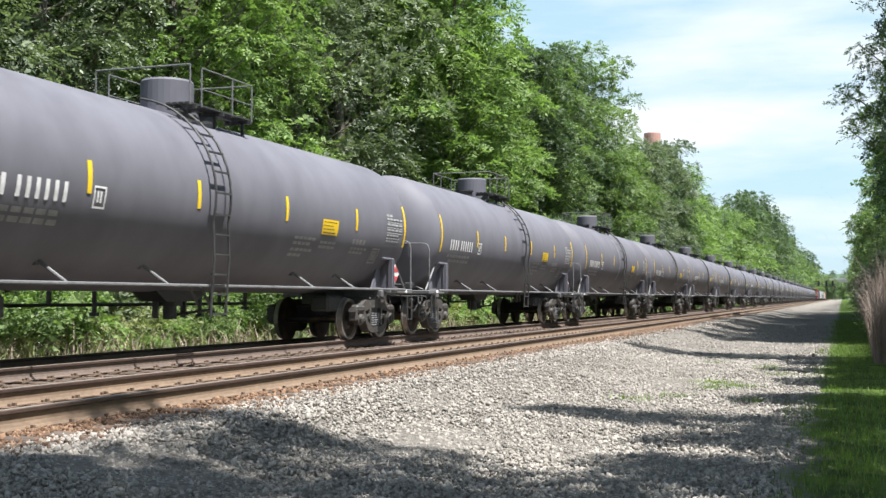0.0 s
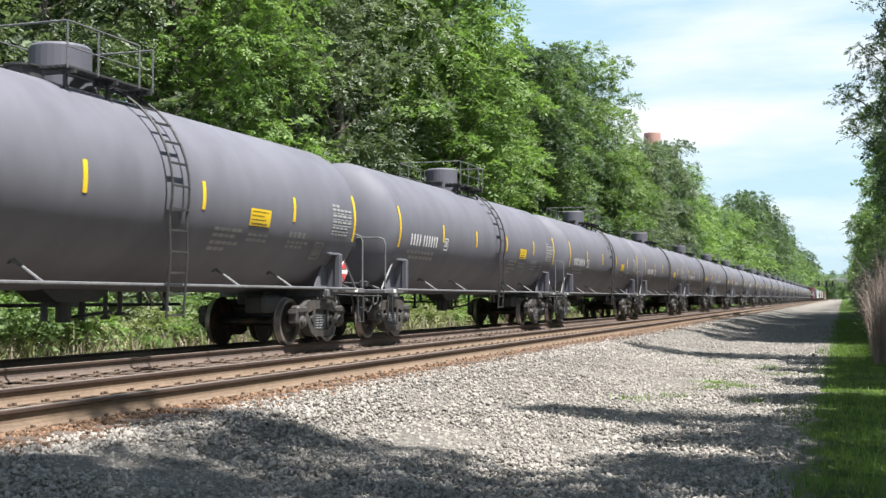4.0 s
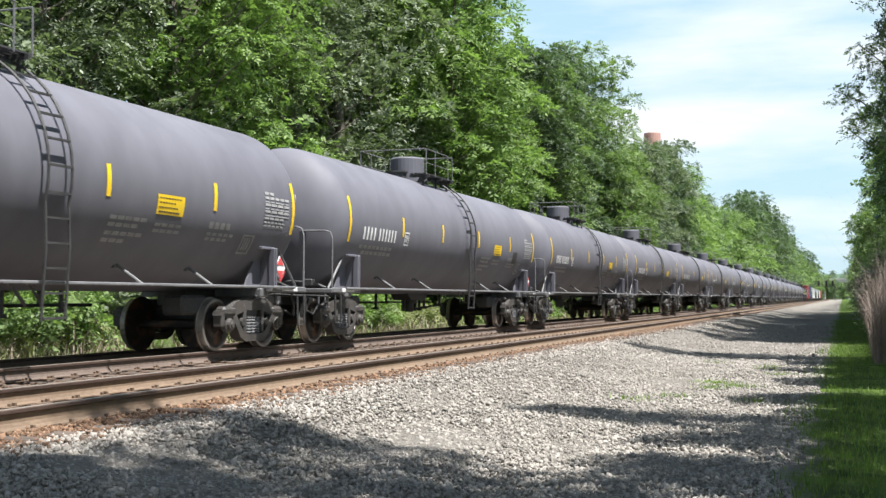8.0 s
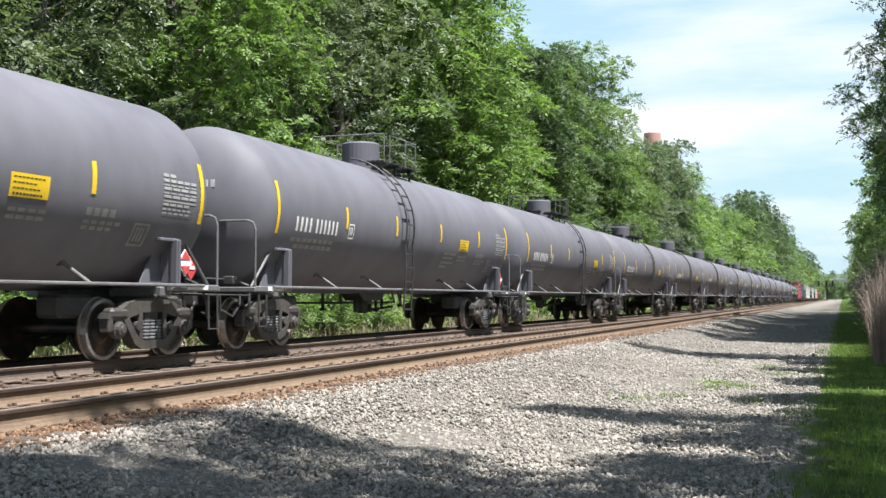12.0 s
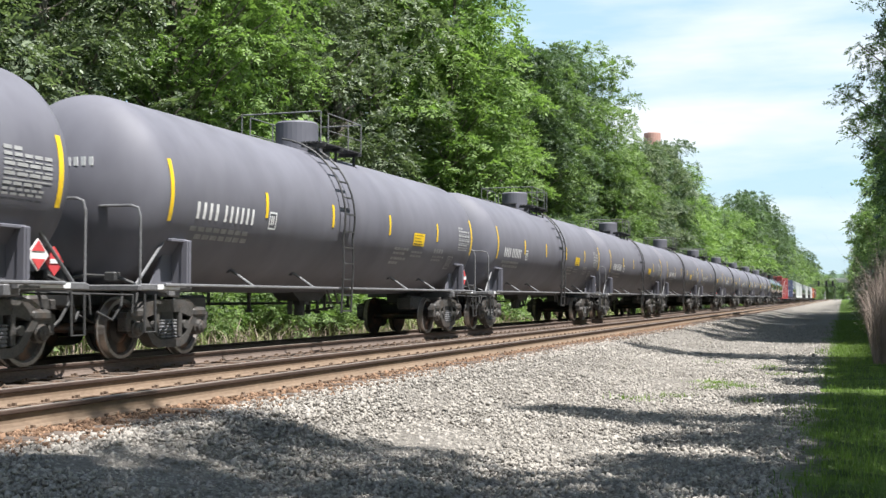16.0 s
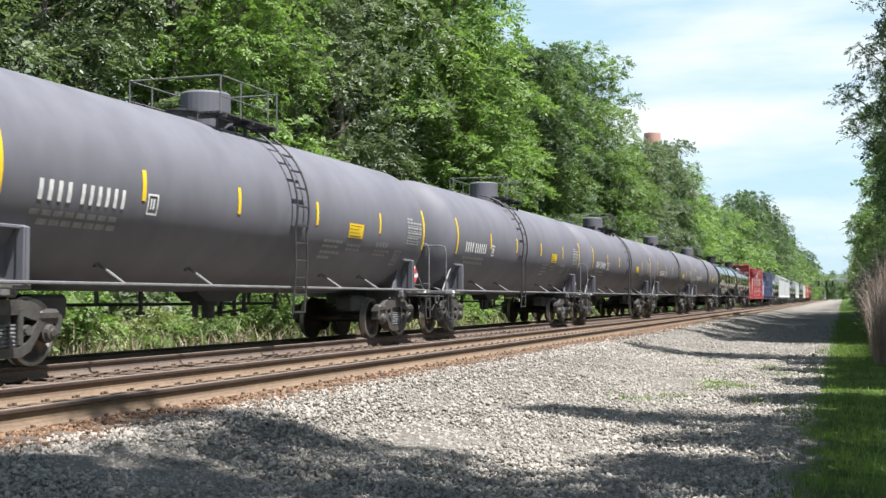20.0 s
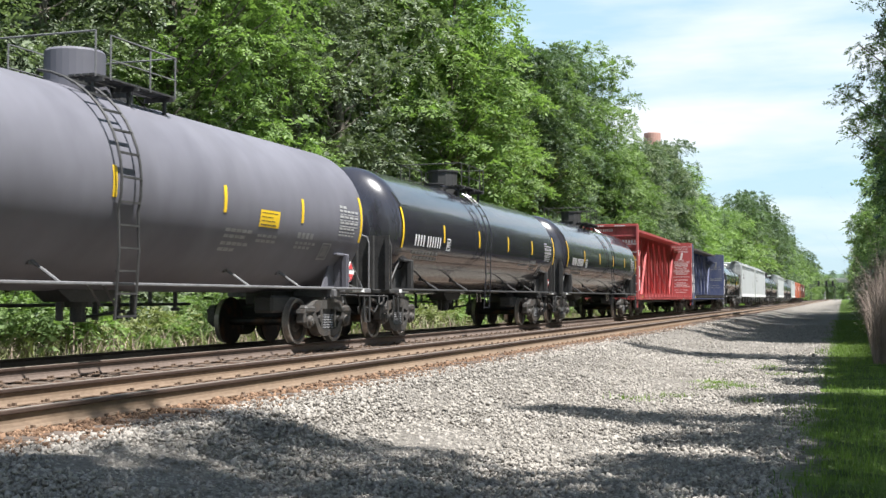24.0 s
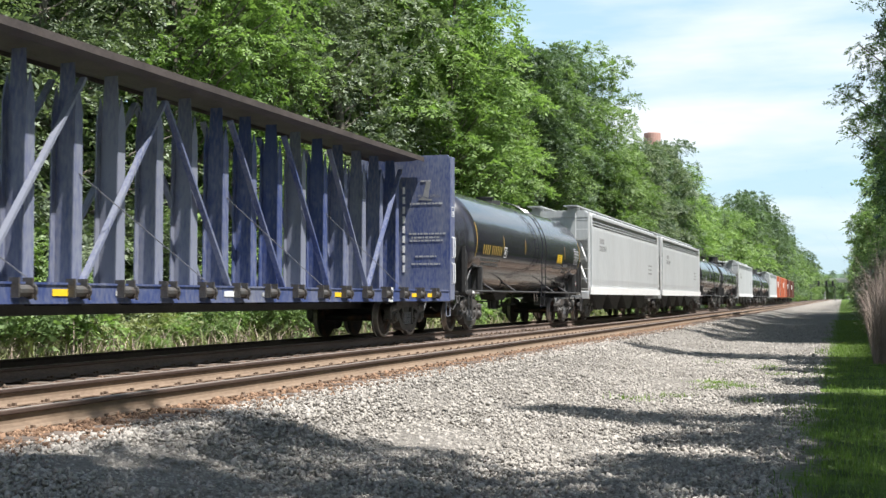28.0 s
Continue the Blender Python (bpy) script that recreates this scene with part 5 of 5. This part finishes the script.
def plant_rows():
    rnd = random.Random(11)
    M, B, D, K = LEAVES
    edge = [tree(8, 20, 4.6, 80000, 0.14, D, 0.04, 130, label="tree with dull grey-green small-leaved dense foliage"),
            tree(9, 20, 4.6, 80000, 0.14, B, 0.04, 130, label="tree with bright green small-leaved dense foliage")]
    back = [tree(10, 22, 4.8, 24000, 0.30, M, 0.12, 70, label="tall broadleaf tree deeper in the wood"),
            tree(12, 22, 4.6, 24000, 0.30, D, 0.12, 70, label="tall dull green tree deeper in the wood")]
    near = [tree(1, 21, 4.4, 58000, 0.20, D, 0.05, 90, label="tall broadleaf tree with dull green dense foliage"),
            tree(2, 22, 4.6, 58000, 0.20, M, 0.05, 90, label="tall broadleaf tree with mid green dense foliage"),
            tree(3, 20, 4.2, 58000, 0.20, B, 0.05, 90, label="broadleaf tree with bright green foliage"),
            tree(4, 22, 4.8, 58000, 0.20, K, 0.05, 90, label="tall spreading broadleaf tree, dark green")]
    far = [tree(5, 20, 5.0, 15000, 0.36, M, 0.04, 60, label="distant broadleaf tree, mid green"),
           tree(6, 19, 5.4, 15000, 0.36, B, 0.04, 60, label="distant broadleaf tree, bright green"),
           tree(7, 23, 5.6, 15000, 0.36, K, 0.04, 60, label="distant broadleaf tree, dark green")]
    used = set()

    def plant(kind, x, y, k=1.0, narrow=1.0):
        m = pose(x, y, ground_height(x, y) - 0.1, 0, 0, rnd.uniform(0, 360))
        o = copy_thing(kind, m) if kind in used else kind
        used.add(kind)
        o.matrix_basis = m
        o.scale = (k * narrow, k * narrow, k)
        return o

    def skyline(y):
        """Tree scale along the wood's edge: lower past the tall trees, lower again further on."""
        steep = 0.208 if y < 96 else 0.118 if y < 125 else 0.130 if y < 150 else 0.131 if y < 176 else 0.096 if y < 195 else 0.078
        return (1.5 + steep * math.hypot(21.2, y)) / 21.4 * rnd.uniform(0.95, 1.03)

    # far side of the tracks: front row and a taller row behind
    y = 12.0
    i = 0
    order = [0, 0, 0, 0, 2, 2, 0, 0, 2, 2, 1, 2, 3, 1, 3, 3, 1, 3, 0, 3, 1]
    while y < 118:
        kind = edge[0 if order[i] == 0 else 1] if y < 46 else near[order[i % len(order)]]
        plant(kind, -21.2 + rnd.uniform(-0.9, 0.9), y, rnd.uniform(0.9, 1.0) if y < 48 else rnd.uniform(1.04, 1.12) if y < 64 else skyline(y))
        y += rnd.uniform(4.6, 6.4)
        i += 1
    plant(near[1], -21.2, 103.0, 1.10)
    plant(near[3], -23.0, 91.0, 0.96)
    y = 16.0
    while y < 125:
        plant(rnd.choice(back), -27.5 + rnd.uniform(-1.5, 1.5), y, rnd.uniform(0.9, 1.05))
        y += rnd.uniform(6.5, 9)
    y = 18.0
    while y < 60:
        plant(rnd.choice(back), -33.5 + rnd.uniform(-1.5, 1.5), y, rnd.uniform(1.0, 1.15))
        y += rnd.uniform(4.5, 6)
    y = 120.0
    while y < 330:
        plant(far[rnd.choice([0, 1, 1, 2])] if y > 166 else near[rnd.choice([0, 1, 3, 0])], -23.0 + rnd.uniform(-0.8, 0.8), y, skyline(y))
        y += rnd.uniform(6.0, 8.5)
    while y < 900:
        plant(far[rnd.choice([0, 1, 2])], -20.5 + rnd.uniform(-2, 2), y, rnd.uniform(0.95, 1.2))
        y += rnd.uniform(12, 20)
    for x, y, k in ((-19.0, 318, 1.02), (-18.5, 332, 1.08), (-18.5, 346, 1.1), (-19.0, 362, 1.05)):
        plant(far[2], x, y, k)
    # path side
    for x, y, k, n in ((5.2, 44, 1.12, 2), (5.1, 49, 1.18, 1), (5.2, 55, 1.2, 3), (5.2, 61, 1.22, 2), (5.2, 68, 1.2, 1), (5.4, 75, 1.2, 3), (5.6, 83, 1.18, 1), (5.8, 91, 1.2, 2), (6.0, 100, 1.15, 3), (6.3, 110, 1.15, 1)):
        plant(edge[n % 2] if y < 70 else near[n], x + 1.75, y, k * 1.18, 0.66 if y < 60 else 0.72)
    for y in range(46, 116, 7):
        plant(back[y % 2], 9.2 + rnd.uniform(-0.5, 0.5), y, 1.2, 0.8)
    for y in range(122, 700, 20):
        plant(far[rnd.choice([0, 1, 2])], 7.3 + rnd.uniform(-0.6, 0.8) + max(0, y - 200) * 0.006, y, rnd.uniform(0.95, 1.1))
    # beside and behind the camera, out of view: added, placed and sized to shade the path
    for x, y, k, w, n in ((4.5, -6.5, 1.0, 0.8, 1), (2.8, -0.9, 1.0, 0.7, 1), (2.7, 4.1, 0.97, 0.50, 3), (2.6, 6.4, 1.04, 0.27, 0), (2.5, 8.6, 0.50, 0.62, 1), (2.6, 11.0, 0.46, 0.44, 0), (2.9, 12.7, 0.80, 0.27, 1),
                          (3.2, 19.0, 0.52, 0.17, 0), (3.2, 22.8, 0.54, 0.17, 1), (3.8, 27.6, 0.94, 0.36, 0), (4.6, 39.5, 1.1, 0.5, 1),
                          (2.6, 14.3, 0.34, 0.8, 1), (2.6, 16.5, 0.36, 0.8, 0), (2.7, 20.3, 0.38, 0.8, 1), (2.8, 23.1, 0.38, 0.8, 0), (2.9, 26.0, 0.40, 0.8, 1)):
        plant(back[n % 2], x, y, k, w)
    # the woods close the far end
    for i in range(11):
        plant(far[i % 3], -30 + 4.4 * i, 1050 + rnd.uniform(-12, 12), rnd.uniform(0.9, 1.15))
    for x, k in ((-29, 0.95), (-23, 0.85), (-17, 0.95), (-11, 0.95), (-6, 0.80), (1, 0.62), (7, 0.66), (13, 0.8)):
        plant(far[0], x, 955 + rnd.uniform(-6, 6), k)


plant_rows()


def overhang():
    """A leafy branch that reaches over the path from the woods."""
    rs = np.random.RandomState(77)
    t = tagged(new("tree"), "slim tree with a branch reaching over the path", "tree", "trees along the railway")
    bm = bmesh.new()
    limb(bm, (0, 0, -0.2), (-0.6, 0.5, 15.0), 0.2, 0.05, rs, 0.05)
    centres, radii = [], []
    for tip, n in (((-4.3, 1.0, 11.2), 9), ((-3.9, 0.2, 9.3), 6), ((-3.2, 0.5, 13.5), 8), ((-2.2, 0.5, 15.5), 7)):
        root = np.array((-0.3, 0.2, tip[2] - 2.5))
        limb(bm, root, tip, 0.07, 0.015, rs)
        for k in range(n):
            c = root + (np.array(tip) - root) * (0.45 + 0.6 * k / n) + rs.normal(0, 0.35, 3)
            centres.append(c)
            radii.append(rs.uniform(0.3, 0.65))
    part("trunk", bm, BARK, t, smooth=True)
    v, f = leaf_cloud(rs, centres, radii, 5500, 0.125)
    mesh_from("crown", v, f, LEAVES[1], t)
    t.matrix_basis = pose(4.1, 62.0, 0.9)


overhang()


def bush(seed, height, spread, leaves, size, mat, label, name="bush"):
    rs = np.random.RandomState(seed)
    t = tagged(new(name), label, "bush", "bushes along the railway")
    bm = bmesh.new()
    centres, radii = [], []
    for k in range(12):
        a, r = rs.uniform(0, 6.28), spread * rs.uniform(0.1, 0.8)
        c = np.array([r * math.cos(a), r * math.sin(a), height * rs.uniform(0.2, 0.85)])
        centres.append(c)
        radii.append(spread * rs.uniform(0.25, 0.45))
        limb(bm, (0.1 * math.cos(a), 0.1 * math.sin(a), -0.1), c, 0.02, 0.006, rs)
    part("branchwork", bm, BARK, t)
    v, f = leaf_cloud(rs, centres, radii, leaves, size)
    mesh_from("leaves", v, f, mat, t)
    return t


def plant_bushes():
    rnd = random.Random(21)
    M, B, D, K = LEAVES
    kinds = [bush(31, 2.2, 1.5, 1700, 0.22, B, "bright green leafy bush at the wood's edge"),
             bush(32, 2.8, 1.8, 2000, 0.24, M, "mid green leafy bush at the wood's edge"),
             bush(33, 1.5, 1.2, 1100, 0.20, WEED, "pale weedy bush beside the track"),
             bush(34, 3.6, 2.2, 2300, 0.26, D, "dull green tall bush at the wood's edge")]
    fine = [bush(35, 2.2, 1.5, 5200, 0.115, B, "bright green small-leaved bush beside the track"),
            bush(36, 2.8, 1.8, 6000, 0.12, M, "mid green small-leaved bush at the wood's edge"),
            bush(37, 1.5, 1.2, 3200, 0.10, WEED, "pale weedy small-leaved bush beside the track"),
            bush(38, 3.6, 2.2, 7000, 0.13, D, "dull green small-leaved tall bush at the wood's edge")]
    used = set()

    def plant(kind, x, y, k):
        if y < 47 and kind in kinds:
            kind = fine[kinds.index(kind)]
        m = pose(x, y, ground_height(x, y) - 0.05, 0, 0, rnd.uniform(0, 360)) @ Matrix.Scale(k, 4)
        if kind not in used:
            used.add(kind)
            kind.matrix_basis = m
        else:
            copy_thing(kind, m).scale = (k, k, k)

    y = 14.0
    while y < 110:
        plant(kinds[rnd.choice([0, 1, 2, 2, 0])], -16.6 + rnd.uniform(-0.5, 0.6), y, rnd.uniform(0.6, 1.0))
        plant(kinds[rnd.choice([1, 3, 3, 0])], -18.6 + rnd.uniform(-0.6, 0.5), y + 0.8, rnd.uniform(0.8, 1.25))
        plant(kinds[rnd.choice([2, 2, 0])], -15.9 + rnd.uniform(-0.5, 0.4), y + rnd.uniform(-0.5, 0.8), rnd.uniform(0.25, 0.8))
        y += rnd.uniform(1.6, 2.6)
    while y < 320:
        plant(kinds[rnd.choice([1, 3])], -17.4 + rnd.uniform(-0.6, 0.6), y, rnd.uniform(1.0, 1.5))
        y += rnd.uniform(4.5, 7)
    y = 44.0
    while y < 200:
        plant(kinds[rnd.choice([0, 1, 3])], 3.0 + rnd.uniform(-0.3, 0.5), y, rnd.uniform(0.8, 1.2))
        y += rnd.uniform(3.5, 5.5)


plant_bushes()


def blades(name, count, place, length, width, mat, label, seed, lean=0.35, category="grass"):
    """Grass: bent tapered blades joined into one sheet."""
    rs = np.random.RandomState(seed)
    p = place(rs, count)
    n = len(p)
    a = rs.uniform(0, 2 * np.pi, n)
    side = np.stack([np.cos(a), np.sin(a), np.zeros(n)], 1)
    fall = np.stack([-np.sin(a), np.cos(a), np.zeros(n)], 1) * rs.uniform(0.0, 2 * lean, (n, 1))
    h = (length * np.exp(rs.normal(0, 0.35, n)))[:, None]
    up = np.array([0, 0, 1.0])
    w = width * rs.uniform(0.7, 1.3, (n, 1))
    mid = p + h * 0.55 * (up + 0.4 * fall)
    tip = p + h * (up * 0.95 + fall)
    v = np.stack([p - side * w, p + side * w, mid + side * w * 0.7, mid - side * w * 0.7, tip], 1).reshape(-1, 3)
    k = np.arange(n)[:, None] * 5
    f = np.concatenate([k + np.array([[0, 1, 2]]), k + np.array([[0, 2, 3]]), k + np.array([[3, 2, 4]])])
    return tagged(mesh_from(name, v, f, mat), label, category, kind="stuff")


def verge(rs, n):
    y = 6 + 74 * rs.uniform(0, 1, n) ** 1.8
    x = rs.uniform(-0.75, 3.2, n)
    keep = (x > -0.45 + 0.2 * np.sin(y * 0.7) + rs.normal(0, 0.15, n)) & (x < 0.06 * y + 0.6)
    x, y = x[keep], y[keep]
    return np.stack([x, y, lie(x)], 1)


def far_weeds(rs, n):
    y = 11 + 75 * rs.uniform(0, 1, n) ** 1.3
    x = rs.uniform(-17.6, -14.9, n) - 0.4 * (np.sin(y * 0.8) > 0.3)
    return np.stack([x, y, lie(x)], 1)


def path_tufts(rs, n):
    c = np.stack([rs.uniform(-2.9, -1.0, 14), rs.uniform(16.5, 27, 14)], 1)
    k = rs.randint(0, 14, n)
    p = c[k] + rs.normal(0, 0.16, (n, 2))
    return np.stack([p[:, 0], p[:, 1], lie(p[:, 0])], 1)


blades("verge_grass", 60000, verge, 0.055, 0.005, GRASS, "short bright green verge grass", 41)
blades("weeds", 9000, far_weeds, 0.5, 0.02, WEED, "tall pale green and straw weeds beside the track", 42, lean=0.6, category="weeds")
blades("dry_weeds", 12000, far_weeds, 0.5, 0.014, DRY, "dry straw-coloured weed stems beside the track", 45, lean=0.6, category="weeds")


blades("path_tufts", 1500, path_tufts, 0.05, 0.006, GRASS, "thin green weeds growing through the gravel", 46, lean=0.6, category="weeds")


def dry_brush(rs, n):
    y = 27 + 34 * rs.uniform(0, 1, n) ** 1.1
    x = 0.72 + 1.6 * rs.uniform(0, 1, n) ** 0.8 + 0.014 * (y - 34)
    return np.stack([x, y, lie(x)], 1)


blades("dry_brush", 30000, dry_brush, 1.35, 0.006, DRY, "leafless brown brush stems at the wood's edge", 44, lean=0.28, category="brush")


# ---- distance ----
def make_hill():
    m = material("distant_wooded_hill", (0.045, 0.085, 0.05), (0.085, 0.135, 0.075), 0.9, scale=0.03, fine=0.2, bump=0.0)
    verts, faces = [], []
    cols, rows = 60, 8
    for j in range(rows):
        for i in range(cols):
            x = -420 + 1000 * i / (cols - 1)
            k = j / (rows - 1)
            h = 42 + 16 * noise.noise((x * 0.004, 3, 0)) + 5 * noise.noise((x * 0.03, 7, 0))
            verts.append((x, 1500 + 500 * k, h * math.sin(k * math.pi / 2) - 1 + 1.5 * noise.noise((x * 0.08, k * 5, 1))))
    for j in range(rows - 1):
        for i in range(cols - 1):
            a = j * cols + i
            faces.append((a, a + 1, a + cols + 1, a + cols))
    me = bpy.data.meshes.new("hill")
    me.from_pydata(verts, [], faces)
    tagged(part_of("backdrop_hill", me, m, smooth=True), "hazy wooded hill on the horizon", "hill", kind="structure")


make_hill()


def make_overpass():
    """Pale concrete road bridge far down the line."""
    t = tagged(new("overpass"), "pale concrete road overpass far down the line", "bridge")
    m = material("weathered_concrete", (0.36, 0.35, 0.33), (0.52, 0.51, 0.48), 0.9, scale=0.3, fine=3)
    bm = bmesh.new()
    box(bm, 0, 0, 15.2, 90, 9, 2.2, bevel=0.1)
    part("deck", bm, m, t)
    for s in (-1, 1):
        bm = bmesh.new()
        box(bm, 0, s * 4.6, 16.9, 90, 0.3, 1.0)
        part("parapet", bm, m, t)
    for x in (-26, -9, 9, 26):
        bm = bmesh.new()
        for s in (-1, 1):
            rod(bm, (x, s * 2.8, -0.5), (x, s * 2.8, 13.4), 0.7, 12)
        box(bm, x, 0, 13.6, 1.6, 8.4, 1.1, bevel=0.05)
        part("pier", bm, m, t)
    t.matrix_basis = pose(-4, 985, 0)


make_overpass()


def make_signal_bridge():
    """Dark lattice signal bridge over the tracks, with hooded lights."""
    t = tagged(new("signal_bridge"), "dark steel signal bridge across the tracks, far off", "signal")
    m = material("dark_signal_steel", (0.03, 0.032, 0.034), (0.06, 0.062, 0.064), 0.7, scale=0.8, fine=8)
    for x in (-15.0, -3.2):
        bm = bmesh.new()
        for d in (-0.3, 0.3):
            rod(bm, (x + d, 0, -0.3), (x + d, 0, 8.4), 0.12, 6)
        for k in range(9):
            rod(bm, (x - 0.3, 0, 0.4 + 0.9 * k), (x + 0.3, 0, 1.3 + 0.9 * k), 0.05, 5)
        part("mast", bm, m, t)
    bm = bmesh.new()
    for z in (7.3, 8.3):
        for d in (-0.4, 0.4):
            rod(bm, (-15.3, d, z), (-2.9, d, z), 0.09, 6)
    for k in range(13):
        rod(bm, (-15.2 + 0.94 * k, -0.4, 7.3), (-14.26 + 0.94 * k, -0.4, 8.3), 0.05, 5)
    part("truss", bm, m, t)
    for x in (-11.1, -7.3, -4.3):
        bm = bmesh.new()
        box(bm, x, -0.6, 8.9, 1.0, 0.2, 2.6, bevel=0.1)
        for z in (8.1, 8.9, 9.7):
            lathe(bm, [(-0.7, 0.24), (-1.15, 0.26), (-1.15, 0.23), (-0.7, 0.21)], "y", 10, (x, 0, z))
        part("signal_head", bm, m, t, "black hooded signal head")
    t.matrix_basis = pose(0, 620, 0)


make_signal_bridge()


def make_tower():
    """Brick-red water tank over the trees."""
    t = tagged(new("water_tower"), "brick-red water tower above the treetops", "water tower")
    x, y = -45.5, 300.0
    red = material("faded_brick_red", (0.38, 0.20, 0.165), (0.50, 0.30, 0.25), 0.8, scale=0.6, fine=5)
    bm = bmesh.new()
    lathe(bm, [(39.2, 1.9), (39.4, 2.15), (42.2, 2.15), (42.4, 2.1), (42.7, 0.1)], "z", 20)
    part("tank", bm, red, t)
    bm = bmesh.new()
    for a in range(4):
        c, s = math.cos(a * 1.5708 + 0.6), math.sin(a * 1.5708 + 0.6)
        rod(bm, (2.8 * c, 2.8 * s, -3), (1.7 * c, 1.7 * s, 39.3), 0.16, 8)
    part("legs", bm, red, t)
    t.matrix_basis = pose(x, y, 1.3)


make_tower()


# ---- what moves ----
def motions():
    for car, middle in TRAIN:
        walk(car, [(t, pose(FAR_TRACK, middle - s, RAIL)) for t, s in TRAVEL])
    # wheels roll without slip; all axles of one kind share one rolling action
    count = int(28.0 * FPS)
    for e in (-1, 1):
        alike = [o for o in bpy.data.objects if o.name.split(".")[0] == "wheelset" and o.parent and o.location.y * e > 0]
        rows = []
        for i in range(count + 1):
            t = i / FPS
            rows.append((t, pose(0, e * 0.889, WHEEL_R) @ Matrix.Rotation(travel(t) / WHEEL_R, 4, "X")))
        walk(alike[0], rows)
        keys = alike[0].animation_data
        for o in alike[1:]:
            o.rotation_mode = "QUATERNION"
            o.animation_data_create()
            o.animation_data.action = keys.action
            o.animation_data.action_slot = keys.action_slot


motions()
